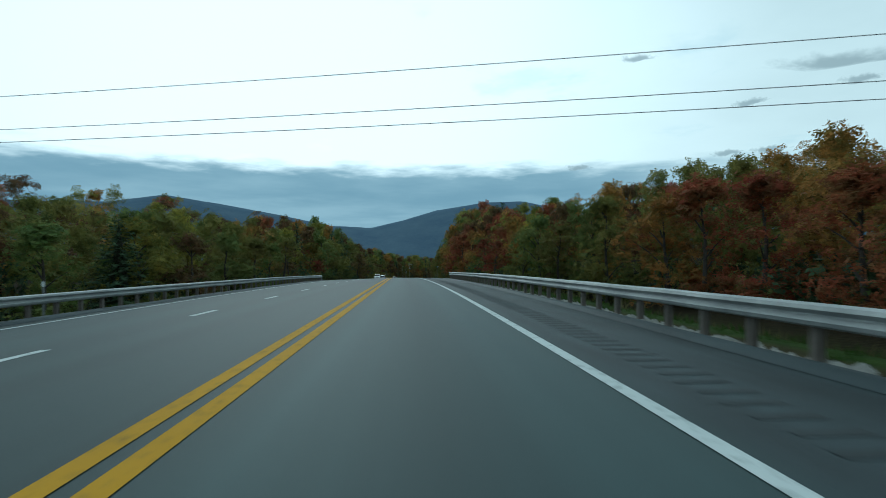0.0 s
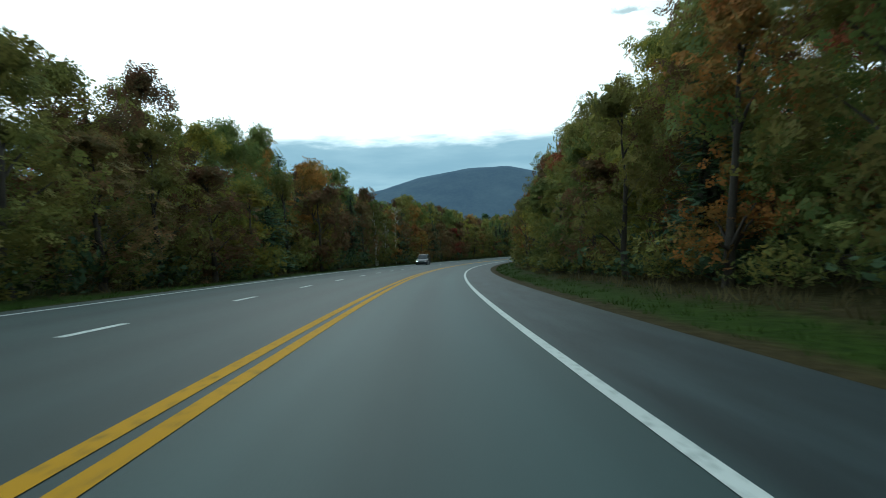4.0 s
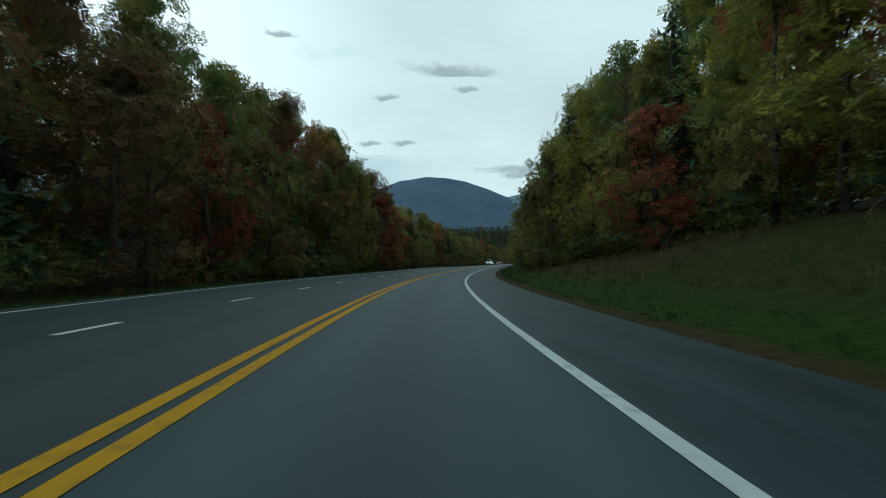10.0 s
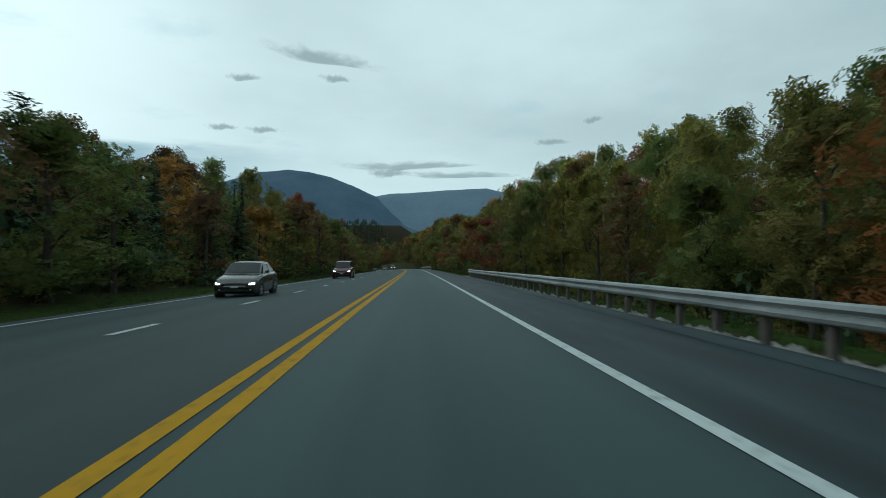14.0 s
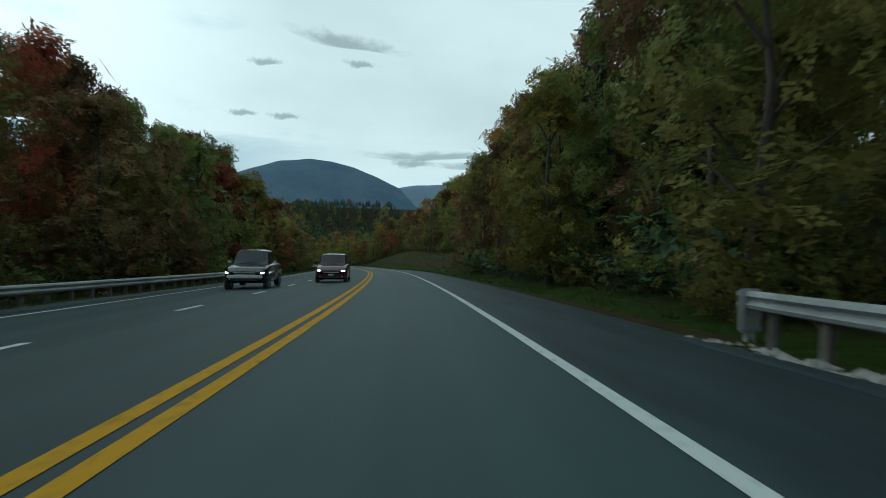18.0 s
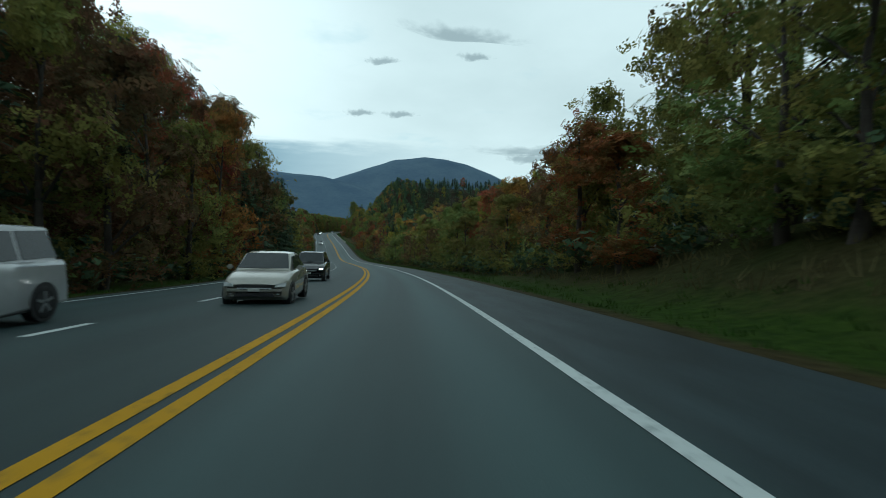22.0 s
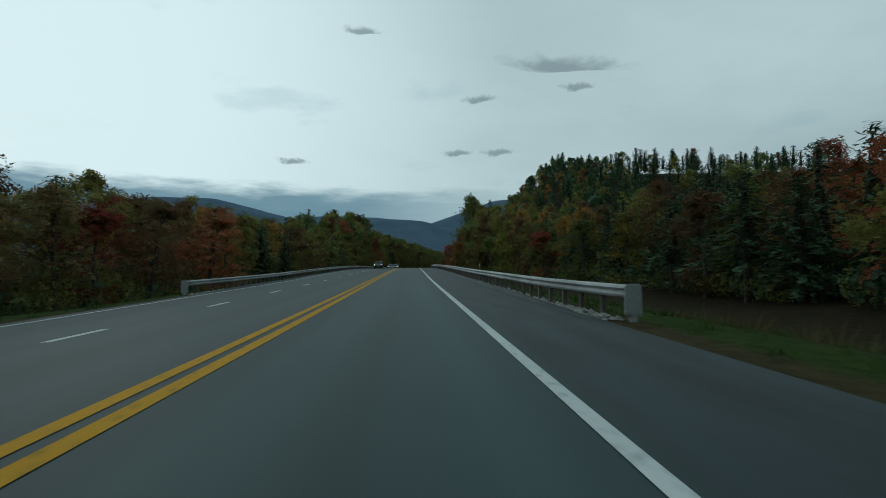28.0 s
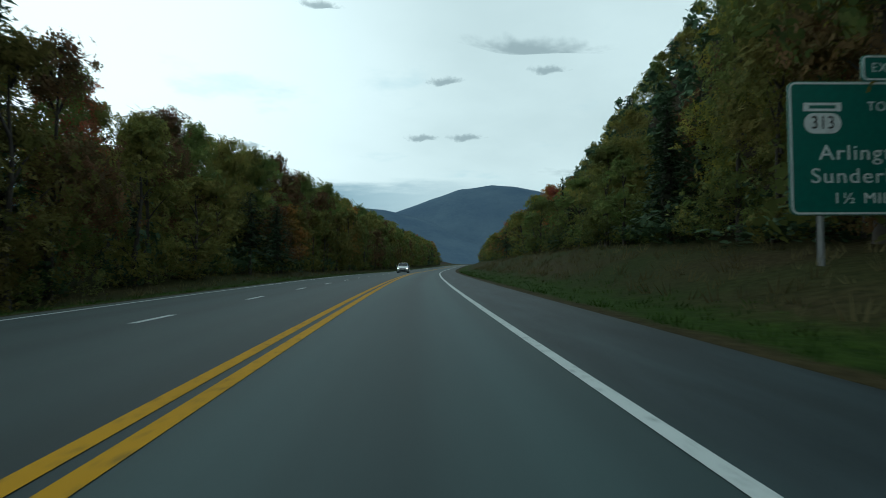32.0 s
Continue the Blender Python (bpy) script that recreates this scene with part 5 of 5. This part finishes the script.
def loft(stations, cabin=False):
    """A body through cross-sections: y, low, high, half-width low, half-width high, rounding."""
    rws = []
    for y, z0, z1, w0, w1, r in stations:
        if cabin:
            half = [(w0, z0), (w0 + (w1 - w0) * 0.5, (z0 + z1 - r) / 2), (w1, z1 - r), (w1 - 0.3 * r, z1 - 0.3 * r), (w1 - r, z1), (w1 * 0.45, z1 + 0.02)]
        else:
            m = max(w0, w1)
            half = [(w0 - r, z0), (w0 - 0.3 * r, z0 + 0.3 * r), (w0, z0 + r), (m, z0 + 0.55 * (z1 - z0)), (0.5 * (m + w1), z1 - 1.6 * r), (w1, z1 - 0.8 * r), (w1 - 0.5 * r, z1 - 0.2 * r), (w1 - 1.6 * r, z1), (w1 * 0.4, z1 + 0.015)]
        rws.append([Vector((x, y, z)) for x, z in half] + [Vector((-x, y, z)) for x, z in reversed(half)])
    v, f = sheet(rws, True)
    m = len(rws[0])
    f.append(tuple(range(m)))
    f.append(tuple(reversed(range(len(v) - m, len(v)))))
    return v, f


def slab(points, thick):
    """A thin closed plate: an outline of points, thickened along its own normal both ways."""
    n = (points[1] - points[0]).cross(points[2] - points[0]).normalized() * thick
    k = len(points)
    v = [p + n for p in points] + [p - n for p in points]
    f = [tuple(range(k)), tuple(reversed(range(k, 2 * k)))] + [((q + 1) % k, q, k + q, k + (q + 1) % k) for q in range(k)]
    return v, f


# nose at -y; for each kind: length, width, bonnet height, belt height, roof height, windscreen foot, roof start, roof end, tail top, clearance
CAR_KINDS = {"sedan": (4.6, 1.78, 0.86, 0.95, 1.44, 0.27, 0.46, 0.74, 0.88, 0.20), "hatchback": (4.2, 1.72, 0.92, 1.0, 1.52, 0.20, 0.40, 0.86, 0.97, 0.20),
             "suv": (4.6, 1.85, 1.03, 1.12, 1.72, 0.27, 0.41, 0.90, 0.985, 0.26), "minivan": (4.9, 1.9, 1.02, 1.1, 1.76, 0.2, 0.38, 0.93, 0.99, 0.22),
             "pickup_truck": (5.2, 1.95, 1.15, 1.22, 1.88, 0.29, 0.40, 0.60, 0.65, 0.38)}


def wheel_mesh():
    bm = bmesh.new()
    prof = [(0.20, -0.10), (0.29, -0.11), (0.325, -0.08), (0.33, 0.0), (0.325, 0.08), (0.29, 0.11), (0.20, 0.10)]
    n, rws = 18, []
    for k in range(n):
        a = 2 * math.pi * k / n
        rws.append([Vector((x, r * math.cos(a), r * math.sin(a))) for r, x in prof])
    rws.append(rws[0])
    v, f = sheet(rws)
    tyre = mesh_of("tyre", v, f, RUBBER, None, True)
    bmesh.ops.create_cone(bm, cap_ends=True, segments=18, radius1=0.215, radius2=0.215, depth=0.17, matrix=Matrix.Rotation(radians(90), 4, "Y"))
    for k in range(5):
        box(bm, (-0.115, -0.025, 0.03), (0.115, 0.025, 0.205))
        bmesh.ops.rotate(bm, verts=bm.verts, cent=(0, 0, 0), matrix=Matrix.Rotation(radians(72), 3, "X"))
    return tyre, bm_mesh("rim", bm, RIM)


TYRE, RIM_MESH = wheel_mesh()


def car(kind, words, colour, s, lat, lit=True):
    L, W, hood, belt, roof, ws, r0, r1, tail, low = CAR_KINDS[kind]
    L *= CAR_LENGTH
    w, paint, truck = W / 2, car_paint(words, colour), kind == "pickup_truck"
    ob = tagged(new(kind), "%s %s %s in the oncoming lane" % (words, kind.replace("_", " "), "with lit headlamps" if lit else "with unlit headlamps"), "car", "oncoming cars")
    ob.matrix_world = road_pose(s, lat) @ Matrix.Diagonal((0.92, 0.92, 0.92, 1))
    y = lambda f: -L / 2 + L * f
    V = lambda a, b, c: Vector((a, b, c))
    deck = belt if not truck else belt - 0.05
    st = [(y(0.0), low + 0.12, hood - 0.22, w * 0.80, w * 0.74, 0.06), (y(0.02), low + 0.04, hood - 0.10, w * 0.93, w * 0.86, 0.07), (y(0.08), low, hood - 0.03, w * 0.99, w * 0.93, 0.08), (y(ws * 0.6), low, (hood + belt) / 2, w, w * 0.94, 0.08),
          (y(ws), low, belt, w, w * 0.95, 0.07), (y(0.5), low, belt + 0.02, w, w * 0.96, 0.06), (y(tail), low + 0.02, deck, w, w * 0.94, 0.07), (y(0.97), low + 0.06, deck - 0.04, w * 0.97, w * 0.9, 0.07),
          (y(1.0), low + 0.16, deck - 0.16, w * 0.9, w * 0.84, 0.06)]
    v, f = loft(st)
    part("body", mesh_of("body", v, f, paint, None, True), ob)
    # cabin: foot, roof and the three raked faces
    wb, wt, z0 = w * 0.92, w * 0.74, belt - 0.03
    g = [(y(ws), z0, belt + 0.01, wb * 0.93, wb * 0.91, 0.015), (y(r0), z0, roof - 0.03, wb, wt, 0.07), (y(r0 + 0.08), z0, roof - 0.005, wb, wt, 0.07), (y((r0 + r1) / 2), z0, roof, wb, wt, 0.07), (y(r1), z0, roof - 0.04, wb, wt, 0.07),
         (y(tail), z0, belt + 0.05, wb * 0.94, wt * 1.02, 0.03)]
    v, f = loft(g, True)
    part("cabin", mesh_of("cabin", v, f, paint), ob)
    up = Vector((0, -(roof - belt), L * (r0 - ws))).normalized() * 0.022
    a, b = V(0, y(ws), belt + 0.03), V(0, y(r0), roof - 0.01)
    lo, hi = a.lerp(b, 0.06) + up, a.lerp(b, 0.93) + up
    v, f = slab([V(-wb * 0.86, lo.y + 0.05, lo.z), V(0, lo.y, lo.z), V(wb * 0.86, lo.y + 0.05, lo.z), V(wt * 0.88, hi.y, hi.z), V(-wt * 0.88, hi.y, hi.z)], 0.004)
    part("windscreen", mesh_of("windscreen", v, f, GLASS), ob, "dark windscreen glass")
    cut = (r0 + 0.06) + 0.46 * (r1 - r0 - 0.06)
    for sx in (-1, 1):
        def side(fy, z):
            k = (z - z0) / (roof - 0.08 - z0)
            return V(sx * (wb + (wt - wb) * k + 0.012), y(fy), z)
        zb, zt = belt + 0.04, roof - 0.11
        for pts in ([(ws + 0.35 * (r0 - ws), zb), (cut - 0.012, zb), (cut - 0.012, zt), (r0 + 0.01, zt)], [(cut + 0.012, zb), (tail - 0.05 if not truck else r1, zb), (r1 - 0.02, zt), (cut + 0.012, zt)]):
            v, f = slab([side(*p) for p in pts], 0.004)
            part("side_window", mesh_of("side_window", v, f, GLASS), ob)
        for fy in (0.17, 0.80):
            v, f = tube([(sx * (w - 0.2), y(fy), 0.34), (sx * (w + 0.004), y(fy), 0.34)], (0.37, 0.37), 18)
            f.append(list(range(18)))
            f.append(list(reversed(range(18, 36))))
            part("wheel_arch", mesh_of("wheel_arch", v, f, TRIM), ob)
            hub = part("wheel", TYRE, ob, "black tyre on an alloy rim", Matrix.Translation((sx * (w - 0.095), y(fy), 0.33)))
            part("rim", RIM_MESH, hub)
        x0, x1 = sx * w * (0.60 if not truck else 0.70), sx * w * 0.9
        zl = hood - (0.25 if not truck else 0.30)
        lamp = [V(x0, y(-0.016), zl - 0.03), V(x1, y(0.012), zl - 0.02), V(x1 * 1.02, y(0.035), zl + 0.09), V(x0 * 1.04, y(-0.008), zl + 0.05)]
        v, f = slab(lamp, 0.02)
        head = part("headlight", mesh_of("headlight", v, f, CLEAR_LAMP), ob, "clear headlight")
        if lit:
            mid = sum(lamp, V(0, 0, 0)) / 4
            v, f = slab([mid.lerp(p, 0.62) + V(0, -0.012, 0) for p in lamp], 0.02)
            part("bulb", mesh_of("bulb", v, f, LAMP), head, "glowing lamp")
        bar_part("tail_light", RED_LENS, ob, (min(sx * w * 0.66, sx * w * 0.88), y(0.975), deck - 0.28), (max(sx * w * 0.66, sx * w * 0.88), y(1.0) + 0.02, deck - 0.12), 0.015)
        mx = sx * (w + 0.09)
        bar_part("side_mirror", paint if not truck else CHROME, ob, (mx - 0.09, y(ws + 0.07) - 0.03, belt + 0.02), (mx + 0.09, y(ws + 0.07) + 0.06, belt + 0.15), 0.035)
        bar_part("fog_lamp", CLEAR_LAMP, ob, (min(sx * w * 0.64, sx * w * 0.74), y(0.0) - 0.01, low + 0.17), (max(sx * w * 0.64, sx * w * 0.74), y(0.03), low + 0.22), 0.01)
    gt, gb = hood - 0.22, hood - (0.36 if not truck else 0.52)
    v, f = slab([V(-w * 0.56, y(0.0) - 0.015, gt), V(w * 0.56, y(0.0) - 0.015, gt), V(w * 0.40, y(0.0) - 0.02, gb), V(-w * 0.40, y(0.0) - 0.02, gb)], 0.015)
    grille = part("grille", mesh_of("grille", v, f, TRIM), ob, "dark grille with bright bars")
    for k in range(3 if truck else 1):
        z = gt - 0.03 - 0.11 * k if truck else gb + 0.045
        bar_part("chrome_bar", CHROME, grille, (-w * 0.5, y(0.0) - 0.045, z - 0.018), (w * 0.5, y(0.0) - 0.02, z + 0.018), 0.006)
    v, f = slab([V(-w * 0.52, y(0.0) - 0.012, low + 0.23), V(w * 0.52, y(0.0) - 0.012, low + 0.23), V(w * 0.6, y(0.0) - 0.012, low + 0.13), V(-w * 0.6, y(0.0) - 0.012, low + 0.13)], 0.012)
    part("lower_intake", mesh_of("lower_intake", v, f, TRIM), ob)
    bar_part("bumper", CHROME if truck else paint, ob, (-w * 0.82, y(-0.012) - (0.03 if truck else 0.0), low + 0.25), (w * 0.82, y(0.03), low + (0.40 if truck else 0.34)), 0.03)
    bar_part("number_plate", PLATE, ob, (-0.15, y(-0.012) - 0.05, low + 0.27), (0.15, y(-0.012) - 0.025, low + 0.36), 0.004, "pale plate")
    bar_part("sill", TRIM, ob, (-w * 0.97, y(0.12), low - 0.02), (w * 0.97, y(0.88), low + 0.06), 0.02)


CAR_LENGTH = 0.68
OUTER, INNER = -6.95, -3.6
for kind, words, colour, s, lat, lit in [
        ("hatchback", "white", (0.6, 0.61, 0.61), 130.9, OUTER, False), ("suv", "silver-grey", (0.30, 0.30, 0.31), 148.5, OUTER, True), ("sedan", "pearl white", (0.5, 0.5, 0.48), 152, INNER, False),
        ("minivan", "dark blue", (0.02, 0.03, 0.05), 233, OUTER, True), ("sedan", "bronze-grey", (0.055, 0.052, 0.047), 565, OUTER, True), ("suv", "dark red", (0.09, 0.015, 0.015), 592, OUTER, True),
        ("pickup_truck", "black", (0.018, 0.02, 0.022), 722, -6.6, True), ("suv", "maroon", (0.07, 0.02, 0.02), 727.5, INNER, True), ("suv", "midnight blue", (0.018, 0.024, 0.04), 827, OUTER, True),
        ("minivan", "pale silver", (0.42, 0.43, 0.44), 862, OUTER, False), ("sedan", "champagne", (0.34, 0.33, 0.29), 868, INNER, False), ("suv", "charcoal", (0.03, 0.032, 0.035), 882.5, -4.6, True),
        ("suv", "dark green", (0.02, 0.028, 0.024), 1190, OUTER, True), ("sedan", "graphite black", (0.016, 0.018, 0.022), 1222.5, OUTER, True), ("suv", "sage grey", (0.16, 0.16, 0.14), 1238, OUTER, True),
        ("hatchback", "bright white", (0.6, 0.61, 0.61), 1312, INNER, True), ("suv", "polar white", (0.6, 0.61, 0.61), 546, -5.5, True), ("sedan", "light silver", (0.4, 0.41, 0.42), 971, OUTER, True),
        ("suv", "glossy white", (0.6, 0.61, 0.61), 1079, OUTER, True)]:
    car(kind, words, colour, s, lat, lit)

# ---- single trees that stand out ----
for s, lat, high, shape, colour in [(228, -13.0, 9.5, "slim", "green"), (231, -13.6, 7, "bare", "green"), (234, -13.2, 7.5, "bare", "green"), (237, -13.8, 8, "slim", "green"), (241, -13.3, 10, "bare", "olive")]:
    tree(shape, colour, ground_at(s, lat), high, rng.uniform(0, 6.28), bark=1, k=0)
for s, lat, high, shape, colour in [(762, -15.5, 12.5, "thin", "olive"), (837, -15, 14, "thin", "olive"), (842, -14.5, 14.8, "thin", "brown"), (853, -14.6, 15.5, "bare", "brown"), (800, 13, 10.5, "bare", "olive"),
                                    (871, 14.2, 18, "thin", "olive"), (874, 14.6, 15, "thin", "brown"), (951, -15.2, 11.0, "round", "brown"), (949, 9.9, 8.2, "bare", "olive"), (993, 9.6, 11.0, "thin", "red"), (1001, 12, 13.5, "conifer", "needle"), (996, 12.5, 12.5, "conifer", "needle"), (991, 8.4, 8.5, "bare", "olive"), (334, -14.2, 11.5, "conifer", "needle"), (340, -14.8, 12.5, "conifer", "needle"), (345.5, -14.6, 13.4, "conifer", "needle"), (351, -15, 14, "conifer", "needle"), (106, 10.8, 11.6, "round", "orange"), (97, 12.4, 10.2, "round", "red"), (88, 9.6, 3.8, "round", "yellow"), (322, 14.6, 11, "slim", "yellow"), (318, 15.2, 11.5, "slim", "yellow"), (1257, 15.4, 24, "slim", "green"), (1252, 17.0, 22, "slim", "green"), (915, -14, 15, "thin", "olive"),
                                    (340, 13.5, 11, "thin", "red"), (318, 17, 13, "thin", "green"), (950, 17, 13, "bare", "olive"), (420, 12, 11, "bare", "olive")]:
    tree(shape, colour, ground_at(s, lat), high, rng.uniform(0, 6.28), k=0)
